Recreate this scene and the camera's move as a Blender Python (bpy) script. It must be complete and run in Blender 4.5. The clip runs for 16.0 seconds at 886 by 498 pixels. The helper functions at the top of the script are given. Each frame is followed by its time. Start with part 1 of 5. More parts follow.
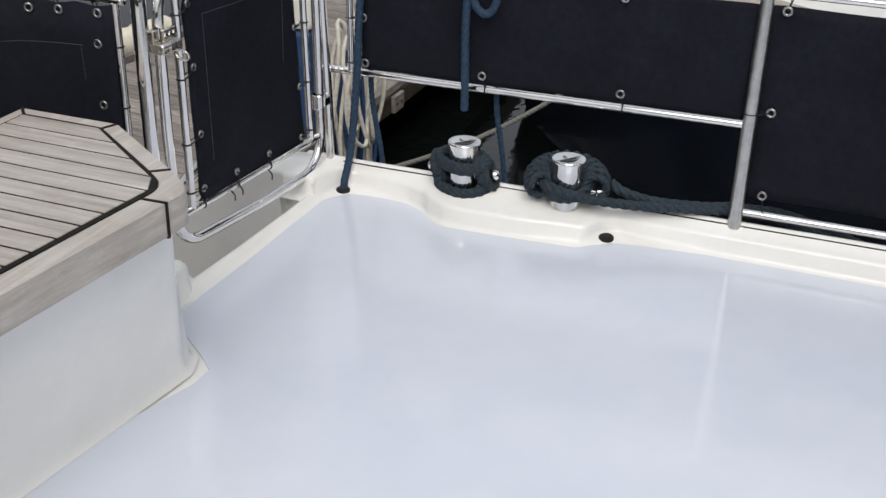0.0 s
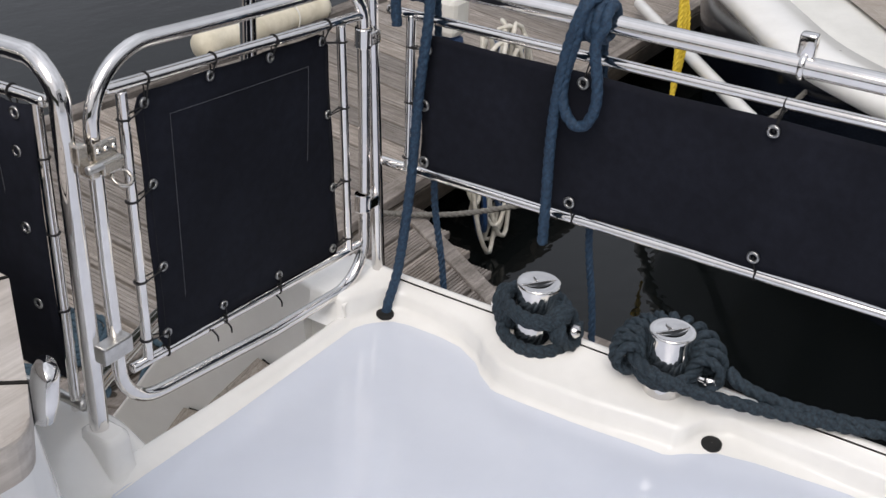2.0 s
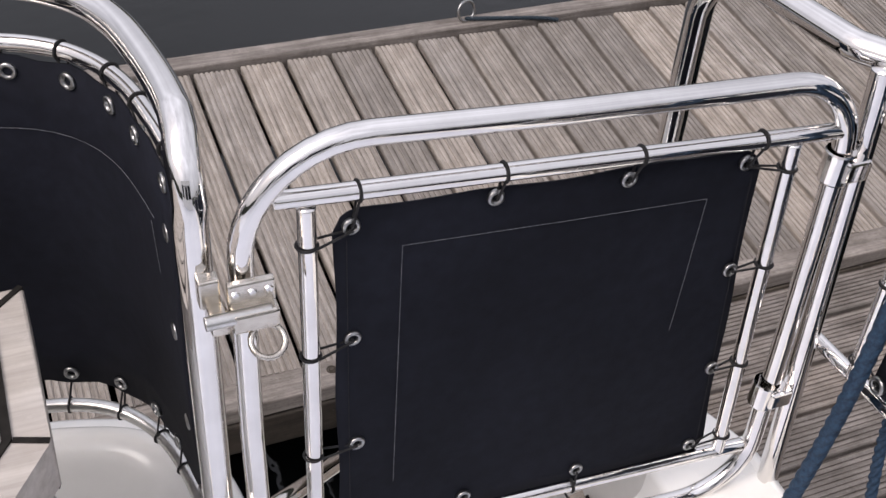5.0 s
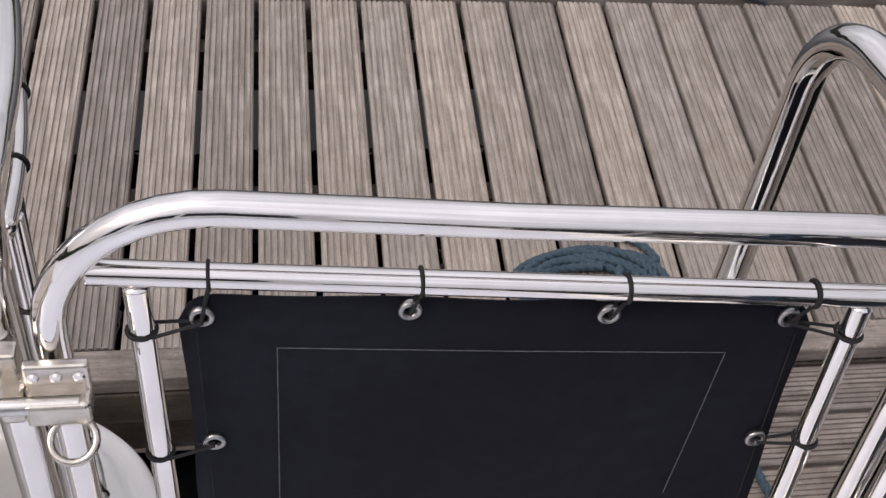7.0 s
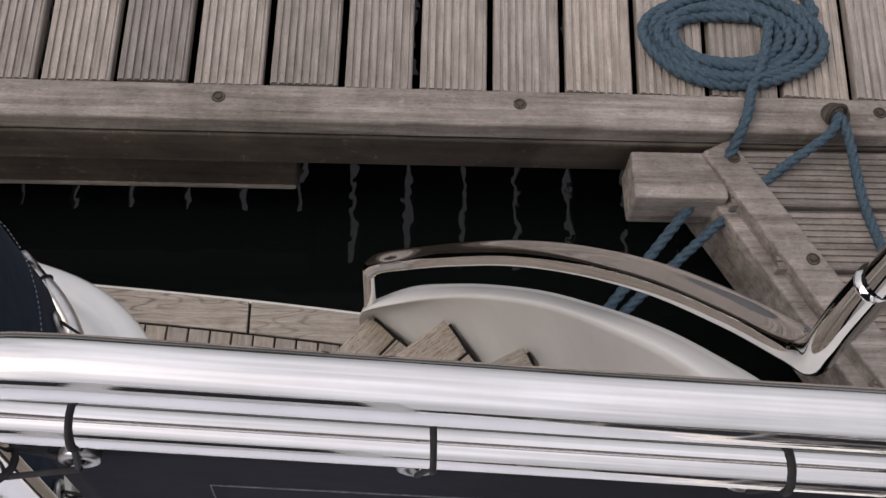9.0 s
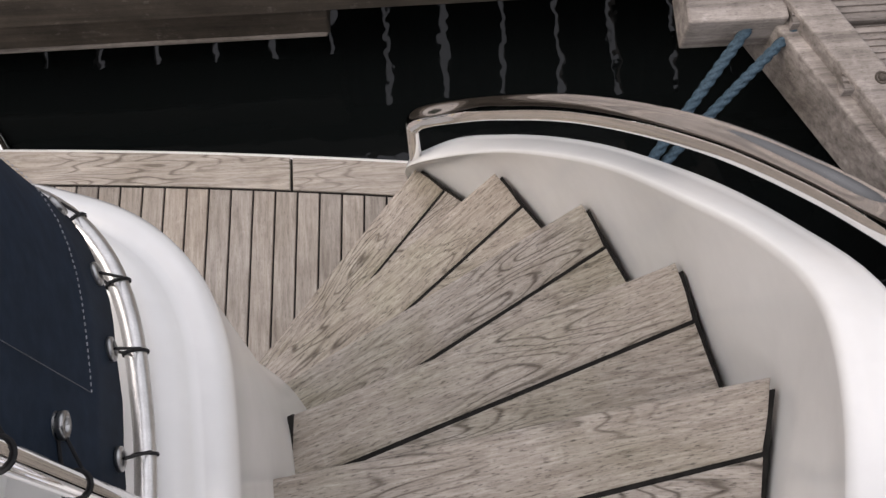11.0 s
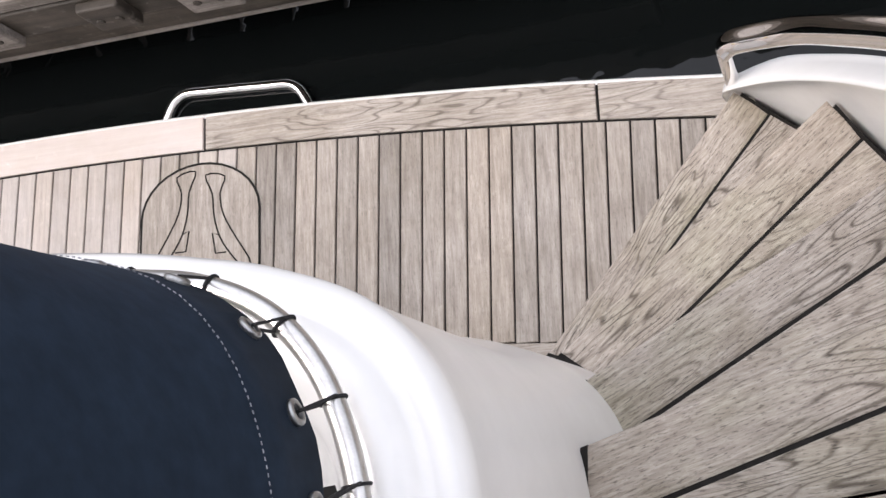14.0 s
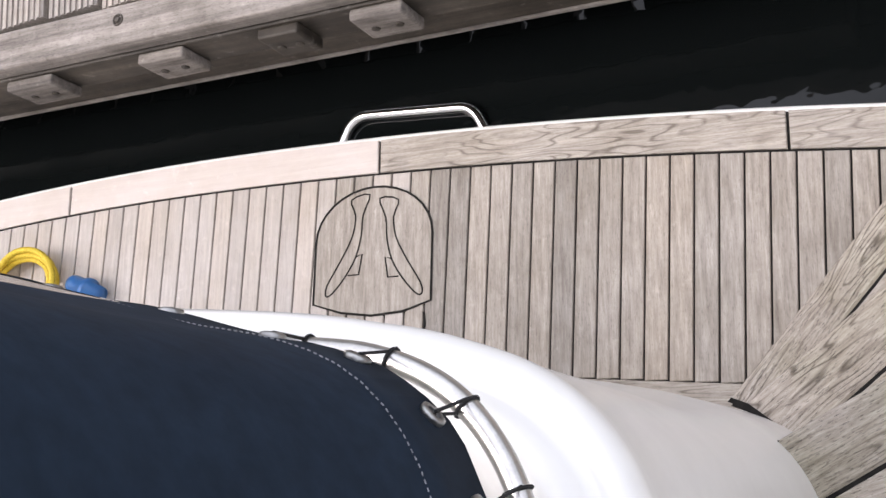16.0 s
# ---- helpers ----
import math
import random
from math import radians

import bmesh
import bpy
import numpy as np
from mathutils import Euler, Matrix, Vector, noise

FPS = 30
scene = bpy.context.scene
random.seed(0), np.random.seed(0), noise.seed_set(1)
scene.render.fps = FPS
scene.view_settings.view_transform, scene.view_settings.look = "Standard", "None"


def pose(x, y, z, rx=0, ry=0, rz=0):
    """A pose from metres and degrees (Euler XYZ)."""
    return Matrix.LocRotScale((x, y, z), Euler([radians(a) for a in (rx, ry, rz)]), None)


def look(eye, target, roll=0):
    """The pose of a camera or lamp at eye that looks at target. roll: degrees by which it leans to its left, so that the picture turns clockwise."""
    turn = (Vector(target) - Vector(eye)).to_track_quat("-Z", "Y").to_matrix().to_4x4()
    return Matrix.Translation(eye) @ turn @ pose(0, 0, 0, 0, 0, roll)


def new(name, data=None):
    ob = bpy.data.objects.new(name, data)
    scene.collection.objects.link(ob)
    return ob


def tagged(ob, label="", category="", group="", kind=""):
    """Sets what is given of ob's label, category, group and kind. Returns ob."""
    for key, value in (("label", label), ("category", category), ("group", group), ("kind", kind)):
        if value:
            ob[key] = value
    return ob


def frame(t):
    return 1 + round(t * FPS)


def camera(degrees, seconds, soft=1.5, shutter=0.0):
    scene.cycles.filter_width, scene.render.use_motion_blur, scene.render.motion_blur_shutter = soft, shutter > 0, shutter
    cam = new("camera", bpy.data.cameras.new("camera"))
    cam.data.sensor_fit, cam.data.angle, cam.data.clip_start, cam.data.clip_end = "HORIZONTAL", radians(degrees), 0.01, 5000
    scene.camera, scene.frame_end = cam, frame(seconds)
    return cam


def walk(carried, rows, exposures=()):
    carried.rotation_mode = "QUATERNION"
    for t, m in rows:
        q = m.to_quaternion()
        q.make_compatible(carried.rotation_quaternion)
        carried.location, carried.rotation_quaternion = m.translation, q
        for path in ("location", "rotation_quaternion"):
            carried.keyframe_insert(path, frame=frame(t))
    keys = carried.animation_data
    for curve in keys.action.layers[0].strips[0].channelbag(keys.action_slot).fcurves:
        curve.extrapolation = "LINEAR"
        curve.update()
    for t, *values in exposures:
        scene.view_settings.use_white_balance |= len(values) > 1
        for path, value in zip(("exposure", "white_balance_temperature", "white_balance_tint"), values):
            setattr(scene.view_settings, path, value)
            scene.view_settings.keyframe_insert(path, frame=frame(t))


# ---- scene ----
from mathutils.bvhtree import BVHTree

cam = camera(42.8, 16.0)
PATH = [
    (0, (-2.332, -1.131, 1.152), (-0.657, -0.514, 0.25), 1.7),
    (0.5, (-2.119, -1.147, 1.185), (-0.46, -0.535, 0.25), 2.0),
    (1, (-1.891, -1.138, 1.197), (-0.245, -0.506, 0.254), 2.1),
    (1.5, (-1.695, -1.082, 1.205), (-0.081, -0.392, 0.247), 2.7),
    (2, (-1.536, -1.041, 1.207), (-0.041, -0.149, 0.222), 3.4),
    (2.5, (-1.367, -1.038, 1.214), (-0.021, 0.027, 0.187), 4.1),
    (3, (-1.239, -0.967, 1.19), (0.017, 0.152, 0.108), 5.9),
    (3.5, (-1.115, -0.851, 1.199), (0.037, 0.336, 0.075), 6.4),
    (4, (-1.043, -0.775, 1.198), (0.001, 0.475, 0.037), 6.6),
    (4.5, (-0.879, -0.678, 1.179), (-0.024, 0.666, -0.03), 5.7),
    (4.7, (-0.816, -0.653, 1.172), (-0.046, 0.723, -0.058), 5.0),
    (6.8, (-0.469, -0.419, 1.127), (-0.111, 0.976, -0.261), 7.6),
    (7, (-0.451, -0.406, 1.114), (-0.133, 1.008, -0.264), 7.2),
    (7.5, (-0.442, -0.280, 1.080), (-0.162, 1.025, -0.410), 7.5),
    (8, (-0.439, -0.192, 1.061), (-0.176, 0.964, -0.550), 8.5),
    (8.5, (-0.425, -0.135, 1.049), (-0.229, 0.926, -0.634), 8.4),
    (9, (-0.371, -0.052, 1.014), (-0.269, 0.9, -0.742), 6.4),
    (9.5, (-0.361, -0.008, 0.99), (-0.318, 0.839, -0.821), 3.7),
    (9.7, (-0.366, -0.002, 0.991), (-0.328, 0.817, -0.834), 2.9),
    (11.8, (-0.388, 0.122, 0.919), (-0.435, 0.676, -1.002), -8.8),
    (12, (-0.388, 0.135, 0.901), (-0.476, 0.675, -1.023), -13.1),
    (12.5, (-0.369, 0.176, 0.886), (-0.576, 0.687, -1.037), -27.0),
    (13, (-0.341, 0.217, 0.872), (-0.685, 0.705, -1.037), -40.6),
    (13.5, (-0.321, 0.256, 0.848), (-0.794, 0.712, -1.041), -51.2),
    (14, (-0.321, 0.28, 0.818), (-0.92, 0.709, -1.041), -59.0),
    (14.5, (-0.32, 0.3, 0.809), (-1.0, 0.718, -1.025), -62.4),
    (15, (-0.33, 0.326, 0.781), (-1.064, 0.743, -1.033), -63.4),
    (15.5, (-0.336, 0.337, 0.781), (-1.137, 0.763, -0.998), -65.0),
    (16, (-0.351, 0.339, 0.786), (-1.219, 0.783, -0.96), -65.4),
]
walk(cam, [(t, look(e, g, r)) for t, e, g, r in PATH], exposures=[(0, 0.11, 6550, 9), (1.0, 0.05, 6550, 10), (2.5, 0.22, 6600, 13), (3.5, 0.29, 6620, 15), (4.7, 0.47, 6650, 17), (7.0, 0.40, 6850, 18), (8.5, 0.28, 6850, 17), (9.5, 0.44, 6850, 17), (12.0, 1.22, 6750, 16), (14.0, 1.48, 6580, 16), (16.0, 1.48, 6530, 16)])

# ---- light ----
world = bpy.data.worlds.new("overcast_sky")
scene.world = world
world.use_nodes = True
wn = world.node_tree
sky = wn.nodes.new("ShaderNodeTexSky")
sky.sky_type = "NISHITA"
sky.sun_disc = False
sky.sun_elevation = radians(48)
sky.sun_rotation = radians(250)
sky.air_density, sky.dust_density, sky.ozone_density = 1.0, 6.0, 1.0
cover = wn.nodes.new("ShaderNodeMix")
cover.data_type = "RGBA"
cover.inputs[0].default_value = 0.72
cover.inputs[7].default_value = (8.6, 9.0, 9.7, 1)
wn.links.new(sky.outputs[0], cover.inputs[6])
# a cloud layer: brighter overhead than at the horizon, unevenly thick
where = wn.nodes.new("ShaderNodeTexCoord")
split = wn.nodes.new("ShaderNodeSeparateXYZ")
wn.links.new(where.outputs["Generated"], split.inputs[0])
rise = wn.nodes.new("ShaderNodeMapRange")
rise.inputs["To Min"].default_value, rise.inputs["To Max"].default_value = 0.55, 1.28
wn.links.new(split.outputs["Z"], rise.inputs["Value"])
cloud = wn.nodes.new("ShaderNodeTexNoise")
cloud.inputs["Scale"].default_value, cloud.inputs["Detail"].default_value = 2.2, 4.0
wn.links.new(where.outputs["Generated"], cloud.inputs[0])
thick = wn.nodes.new("ShaderNodeMapRange")
thick.inputs["From Min"].default_value, thick.inputs["From Max"].default_value = 0.3, 0.7
thick.inputs["To Min"].default_value, thick.inputs["To Max"].default_value = 0.72, 1.25
wn.links.new(cloud.outputs["Fac"], thick.inputs["Value"])
both = wn.nodes.new("ShaderNodeMath")
both.operation = "MULTIPLY"
wn.links.new(rise.outputs[0], both.inputs[0])
wn.links.new(thick.outputs[0], both.inputs[1])
layer = wn.nodes.new("ShaderNodeVectorMath")
layer.operation = "SCALE"
wn.links.new(cover.outputs[2], layer.inputs[0])
wn.links.new(both.outputs[0], layer.inputs["Scale"])
wn.links.new(layer.outputs[0], wn.nodes["Background"].inputs[0])
wn.nodes["Background"].inputs[1].default_value = 0.085
sun = new("sun", bpy.data.lights.new("sun", "SUN"))
sun.data.energy, sun.data.angle, sun.data.color = 1.35, radians(40), (1.0, 0.97, 0.93)
sun.matrix_world = pose(0, 0, 20, 42, 0, 290)


# ---- materials ----
def nodes_of(name):
    m = bpy.data.materials.new(name)
    m.use_nodes = True
    t = m.node_tree
    return m, t, t.nodes["Principled BSDF"]


def noise_tex(t, scale, detail=4.0, stretch=None, rough=0.55):
    c = t.nodes.new("ShaderNodeTexCoord")
    n = t.nodes.new("ShaderNodeTexNoise")
    n.inputs["Scale"].default_value, n.inputs["Detail"].default_value = scale, detail
    n.inputs["Roughness"].default_value = rough
    if stretch:
        mp = t.nodes.new("ShaderNodeMapping")
        mp.inputs["Scale"].default_value = stretch
        t.links.new(c.outputs["Object"], mp.inputs[0])
        t.links.new(mp.outputs[0], n.inputs[0])
    else:
        t.links.new(c.outputs["Object"], n.inputs[0])
    return n


def ramp(t, source, stops):
    r = t.nodes.new("ShaderNodeValToRGB")
    e = r.color_ramp.elements
    while len(e) < len(stops):
        e.new(0.5)
    for k, (p, c) in enumerate(stops):
        e[k].position, e[k].color = p, (*c, 1)
    t.links.new(source, r.inputs[0])
    return r


def mix(t, a, b, fac, mode="MULTIPLY"):
    m = t.nodes.new("ShaderNodeMix")
    m.data_type, m.blend_type = "RGBA", mode
    m.inputs[0].default_value = fac
    t.links.new(a, m.inputs[6])
    t.links.new(b, m.inputs[7])
    return m


def bump(t, bs, source, strength, distance=0.002):
    b = t.nodes.new("ShaderNodeBump")
    b.inputs["Strength"].default_value, b.inputs["Distance"].default_value = strength, distance
    t.links.new(source, b.inputs["Height"])
    t.links.new(b.outputs[0], bs.inputs["Normal"])
    return b


def surface(name, low, high, scale, rough, metal=0.0, stretch=None, fine=0.0, bump_strength=0.0, detail=4.0, spread=(0.35, 0.65), vary=0.0):
    """Two tones mixed by noise, a fine second grain, and a bump."""
    m, t, bs = nodes_of(name)
    n = noise_tex(t, scale, detail, stretch)
    r = ramp(t, n.outputs["Fac"], [(spread[0], low), (spread[1], high)])
    out = r.outputs[0]
    if fine:
        n2 = noise_tex(t, scale * 9, 3.0, stretch)
        r2 = ramp(t, n2.outputs["Fac"], [(0.3, (1 - fine,) * 3), (0.7, (1, 1, 1))])
        out = mix(t, out, r2.outputs[0], 1.0).outputs[2]
        if bump_strength:
            bump(t, bs, n2.outputs["Fac"], bump_strength)
    elif bump_strength:
        bump(t, bs, n.outputs["Fac"], bump_strength)
    if vary:
        info = t.nodes.new("ShaderNodeObjectInfo")
        r3 = ramp(t, info.outputs["Random"], [(0.0, (1 - vary,) * 3), (1.0, (1, 1, 1))])
        out = mix(t, out, r3.outputs[0], 1.0).outputs[2]
    t.links.new(out, bs.inputs["Base Color"])
    bs.inputs["Roughness"].default_value, bs.inputs["Metallic"].default_value = rough, metal
    return m


def wood(name, dark, light, along, rough, vary, line_scale=60, blotch=(0.8, 1.0), figure=0.0, warm=(1.0, 0.97, 0.93), along_scale=0.045, flecks=0.0, mossy=0.0):
    """Weathered wood, its grain along one axis of the object: streaks, flame figure, silvered and stained patches."""
    m, t, bs = nodes_of(name)
    s = [line_scale] * 3
    s["xyz".index(along)] = line_scale * along_scale
    grain = noise_tex(t, 1.0, 7.0, s, 0.72)
    base = ramp(t, grain.outputs["Fac"], [(0.28, dark), (0.52, tuple(d * 0.45 + l * 0.55 for d, l in zip(dark, light))), (0.70, light)])
    col = base.outputs[0]
    if figure:
        # growth rings cut lengthwise: contour lines of a long, slow field, in some places only
        c = t.nodes.new("ShaderNodeTexCoord")
        mp = t.nodes.new("ShaderNodeMapping")
        q = [15.0] * 3
        q["xyz".index(along)] = 2.4
        mp.inputs["Scale"].default_value = q
        info = t.nodes.new("ShaderNodeObjectInfo")
        far = t.nodes.new("ShaderNodeMath")
        far.operation, far.inputs[1].default_value = "MULTIPLY", 41.0
        t.links.new(info.outputs["Random"], far.inputs[0])
        t.links.new(far.outputs[0], mp.inputs["Location"])
        t.links.new(c.outputs["Object"], mp.inputs[0])
        field = t.nodes.new("ShaderNodeTexNoise")
        field.inputs["Scale"].default_value, field.inputs["Detail"].default_value, field.inputs["Roughness"].default_value = 1.0, 2.5, 0.42
        t.links.new(mp.outputs[0], field.inputs[0])
        turns = t.nodes.new("ShaderNodeMath")
        turns.operation, turns.inputs[1].default_value = "MULTIPLY", 120.0
        t.links.new(field.outputs["Fac"], turns.inputs[0])
        ring = t.nodes.new("ShaderNodeMath")
        ring.operation = "SINE"
        t.links.new(turns.outputs[0], ring.inputs[0])
        height = t.nodes.new("ShaderNodeMath")
        height.operation, height.inputs[1].default_value, height.inputs[2].default_value = "MULTIPLY_ADD", 0.5, 0.5
        t.links.new(ring.outputs[0], height.inputs[0])
        fl = ramp(t, height.outputs[0], [(0.0, (1 - figure, 1 - figure * 1.03, 1 - figure * 1.06)), (0.10, (1 - figure * 0.45,) * 3), (0.32, (1, 1, 1))])
        some = noise_tex(t, 5.0, 2.0)
        part_of = ramp(t, some.outputs["Fac"], [(0.40, (0, 0, 0)), (0.58, (1, 1, 1))])
        m_fig = mix(t, col, fl.outputs[0], 1.0)
        t.links.new(part_of.outputs[0], m_fig.inputs[0])
        col = m_fig.outputs[2]
    patch = noise_tex(t, 6.0, 6.0, None, 0.7)
    stain = ramp(t, patch.outputs["Fac"], [(0.30, (blotch[0], blotch[0] * 0.97, blotch[0] * 0.92)), (0.62, (blotch[1],) * 3)])
    col = mix(t, col, stain.outputs[0], 1.0).outputs[2]
    speck = noise_tex(t, 34.0, 4.0, None, 0.7)
    silver = ramp(t, speck.outputs["Fac"], [(0.60, (0, 0, 0)), (0.74, (0.09, 0.085, 0.08))])
    col = mix(t, col, silver.outputs[0], 1.0, "ADD").outputs[2]
    if flecks:
        # short dark pores and cracks along the grain
        q = [480.0] * 3
        q["xyz".index(along)] = 95.0
        pore = noise_tex(t, 1.0, 3.0, q, 0.6)
        dim = ramp(t, pore.outputs["Fac"], [(0.30, (1 - flecks * 1.6,) * 3), (0.46, (1, 1, 1))])
        col = mix(t, col, dim.outputs[0], 1.0).outputs[2]
    if mossy:
        # faint green and brown stains
        damp = noise_tex(t, 3.7, 3.0, None, 0.6)
        green = ramp(t, damp.outputs["Fac"], [(0.34, (1 - mossy * 0.9, 1 - mossy * 0.65, 1 - mossy * 1.5)), (0.52, (1, 1, 1))])
        col = mix(t, col, green.outputs[0], 1.0).outputs[2]
    info = t.nodes.new("ShaderNodeObjectInfo")
    rnd = ramp(t, info.outputs["Random"], [(0.0, (1 - vary, 1 - vary, 1 - vary)), (0.35, (1 - vary * 0.3, 1 - vary * 0.34, 1 - vary * 0.4)), (0.6, (1 - vary * 0.5,) * 3), (1.0, warm)])
    col = mix(t, col, rnd.outputs[0], 1.0).outputs[2]
    t.links.new(col, bs.inputs["Base Color"])
    bs.inputs["Roughness"].default_value = rough
    bs.inputs["Specular IOR Level"].default_value = 0.3
    bump(t, bs, grain.outputs["Fac"], 0.6, 0.0018)
    return m


GEL = surface("white_gelcoat", (0.80, 0.79, 0.76), (0.86, 0.85, 0.82), 5, 0.14, fine=0.02)
DECK = surface("pale_blue_grey_deck_paint", (0.615, 0.655, 0.745), (0.68, 0.715, 0.79), 1.7, 0.11, fine=0.025, bump_strength=0.015)
CREAM = surface("cream_moulding", (0.70, 0.685, 0.63), (0.78, 0.765, 0.71), 6, 0.3, fine=0.03)
STEEL = surface("polished_stainless", (0.78, 0.76, 0.742), (0.85, 0.83, 0.812), 30, 0.055, metal=1.0)
DULL = surface("dull_nickel", (0.30, 0.30, 0.30), (0.42, 0.42, 0.41), 90, 0.3, metal=1.0)
BRUSHED = surface("dull_stainless", (0.55, 0.54, 0.52), (0.66, 0.65, 0.63), 60, 0.28, metal=1.0, fine=0.1)
NICKEL = surface("warm_dull_nickel", (0.56, 0.52, 0.46), (0.70, 0.66, 0.60), 70, 0.24, metal=1.0, fine=0.12)
RECESS = surface("shaded_steel_recess", (0.05, 0.05, 0.05), (0.12, 0.12, 0.12), 90, 0.35, metal=1.0)
CANVAS = surface("navy_canvas", (0.0076, 0.0086, 0.0138), (0.0115, 0.0130, 0.0205), 7, 0.82, fine=0.3, bump_strength=0.2)
# the navy canvas again, lightened as if lit by the sky
SKYLIT = surface("skylit_navy_canvas", (0.0130, 0.0235, 0.041), (0.0185, 0.0325, 0.055), 7, 0.82, fine=0.3, bump_strength=0.2)
THREAD = surface("pale_thread", (0.055, 0.06, 0.07), (0.13, 0.135, 0.15), 300, 0.8)
THREAD_PALE = surface("bright_thread", (0.22, 0.23, 0.25), (0.34, 0.35, 0.37), 300, 0.8)
CORD = surface("black_cord", (0.004, 0.004, 0.005), (0.011, 0.011, 0.012), 200, 0.85)
CAULK = surface("black_caulking", (0.011, 0.010, 0.009), (0.022, 0.020, 0.018), 60, 0.85)
TEAK_SEAT = wood("bleached_teak_seat", (0.33, 0.300, 0.275), (0.61, 0.575, 0.54), "y", 0.75, 0.14, 60, (0.84, 1.0), along_scale=0.05)
TEAK_BAND = wood("bleached_teak_band", (0.38, 0.345, 0.32), (0.61, 0.575, 0.54), "x", 0.75, 0.10, 60, (0.84, 1.0), along_scale=0.05)
TEAK_T = wood("coarse_teak_tread", (0.27, 0.229, 0.190), (0.62, 0.56, 0.497), "x", 0.8, 0.12, 230, (0.80, 1.0), 0.62, along_scale=0.10, flecks=0.40, mossy=0.09)
TEAK_X = wood("weathered_teak_lengthwise", (0.30, 0.26, 0.22), (0.655, 0.594, 0.528), "x", 0.78, 0.14, 150, (0.82, 1.0), 0.50, along_scale=0.06, flecks=0.14)
TEAK_Y = wood("weathered_teak_planks", (0.285, 0.246, 0.211), (0.615, 0.56, 0.50), "y", 0.78, 0.30, 100, (0.78, 1.0), along_scale=0.08, flecks=0.16)
TEAK_PALE = wood("bleached_pinkish_teak_plank", (0.46, 0.41, 0.373), (0.66, 0.603, 0.556), "y", 0.75, 0.14, 100, (0.86, 1.0), along_scale=0.06, flecks=0.08)
TEAK_RIM = wood("bleached_pinkish_teak_border", (0.62, 0.545, 0.50), (0.70, 0.63, 0.58), "x", 0.6, 0.05, 90, (0.93, 1.0), along_scale=0.05)
DOCK_Y = wood("grey_dock_board", (0.180, 0.163, 0.149), (0.57, 0.520, 0.480), "y", 0.66, 0.42, 60, (0.66, 1.0), along_scale=0.05, flecks=0.2)
DOCK_X = wood("grey_dock_timber", (0.115, 0.10, 0.09), (0.46, 0.415, 0.38), "x", 0.88, 0.25, 38, (0.5, 1.0), along_scale=0.06, flecks=0.25)
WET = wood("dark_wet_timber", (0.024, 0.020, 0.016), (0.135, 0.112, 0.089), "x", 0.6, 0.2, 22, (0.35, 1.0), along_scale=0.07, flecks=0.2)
BLUE_ROPE = surface("blue_rope", (0.008, 0.025, 0.055), (0.021, 0.060, 0.115), 220, 0.75, fine=0.3)
DARK_ROPE = surface("dark_green_blue_rope", (0.006, 0.013, 0.021), (0.027, 0.048, 0.066), 220, 0.8, fine=0.3)
SLATE_ROPE = surface("faded_blue_rope", (0.018, 0.042, 0.062), (0.052, 0.096, 0.130), 220, 0.8, fine=0.35)
YELLOW_ROPE = surface("yellow_rope", (0.55, 0.38, 0.02), (0.75, 0.55, 0.05), 200, 0.7)
HOSE = surface("off_white_hose", (0.5, 0.47, 0.4), (0.66, 0.63, 0.56), 40, 0.5)
HOLE = surface("drain_shadow", (0.004, 0.004, 0.004), (0.01, 0.01, 0.01), 10, 0.9)
NAVY = surface("navy_hull_paint", (0.006, 0.008, 0.014), (0.010, 0.013, 0.02), 3, 0.12)
BLUE_PLASTIC = surface("blue_plastic", (0.014, 0.04, 0.11), (0.022, 0.06, 0.15), 20, 0.45)

PLUG_BLUE = surface("bright_blue_plastic", (0.02, 0.10, 0.28), (0.03, 0.14, 0.36), 20, 0.4)


def water_material():
    m, t, bs = nodes_of("dark_harbour_water")
    n = noise_tex(t, 2.6, 3.0, (1.0, 1.6, 1.0))
    n2 = noise_tex(t, 14, 2.0)
    add = t.nodes.new("ShaderNodeMath")
    add.operation = "MULTIPLY_ADD"
    add.inputs[1].default_value = 0.18
    t.links.new(n2.outputs["Fac"], add.inputs[0])
    t.links.new(n.outputs["Fac"], add.inputs[2])
    bump(t, bs, add.outputs[0], 0.10, 0.05)
    bs.inputs["Base Color"].default_value = (0.004, 0.005, 0.005, 1)
    bs.inputs["Roughness"].default_value = 0.03
    bs.inputs["IOR"].default_value = 1.33
    return m


for cloth in (CANVAS, SKYLIT, CAULK):
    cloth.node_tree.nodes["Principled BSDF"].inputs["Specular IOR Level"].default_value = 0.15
WATER = water_material()


# ---- builders ----
def mesh_of(name, bm, material, smooth=False):
    bmesh.ops.recalc_face_normals(bm, faces=bm.faces)
    if smooth:
        for f in bm.faces:
            f.smooth = True
    me = bpy.data.meshes.new(name)
    bm.to_mesh(me)
    bm.free()
    me.materials.append(material)
    return me


def part(name, bm, material, parent=None, label="", smooth=False):
    ob = new(name, mesh_of(name, bm, material, smooth))
    ob.parent = parent
    if label:
        tagged(ob, label)
    return ob


def thing(name, label, category, group="", kind="", at=(0, 0, 0)):
    ob = new(name)
    ob.location = at
    ob.empty_display_size = 0.05
    return tagged(ob, label, category, group, kind)


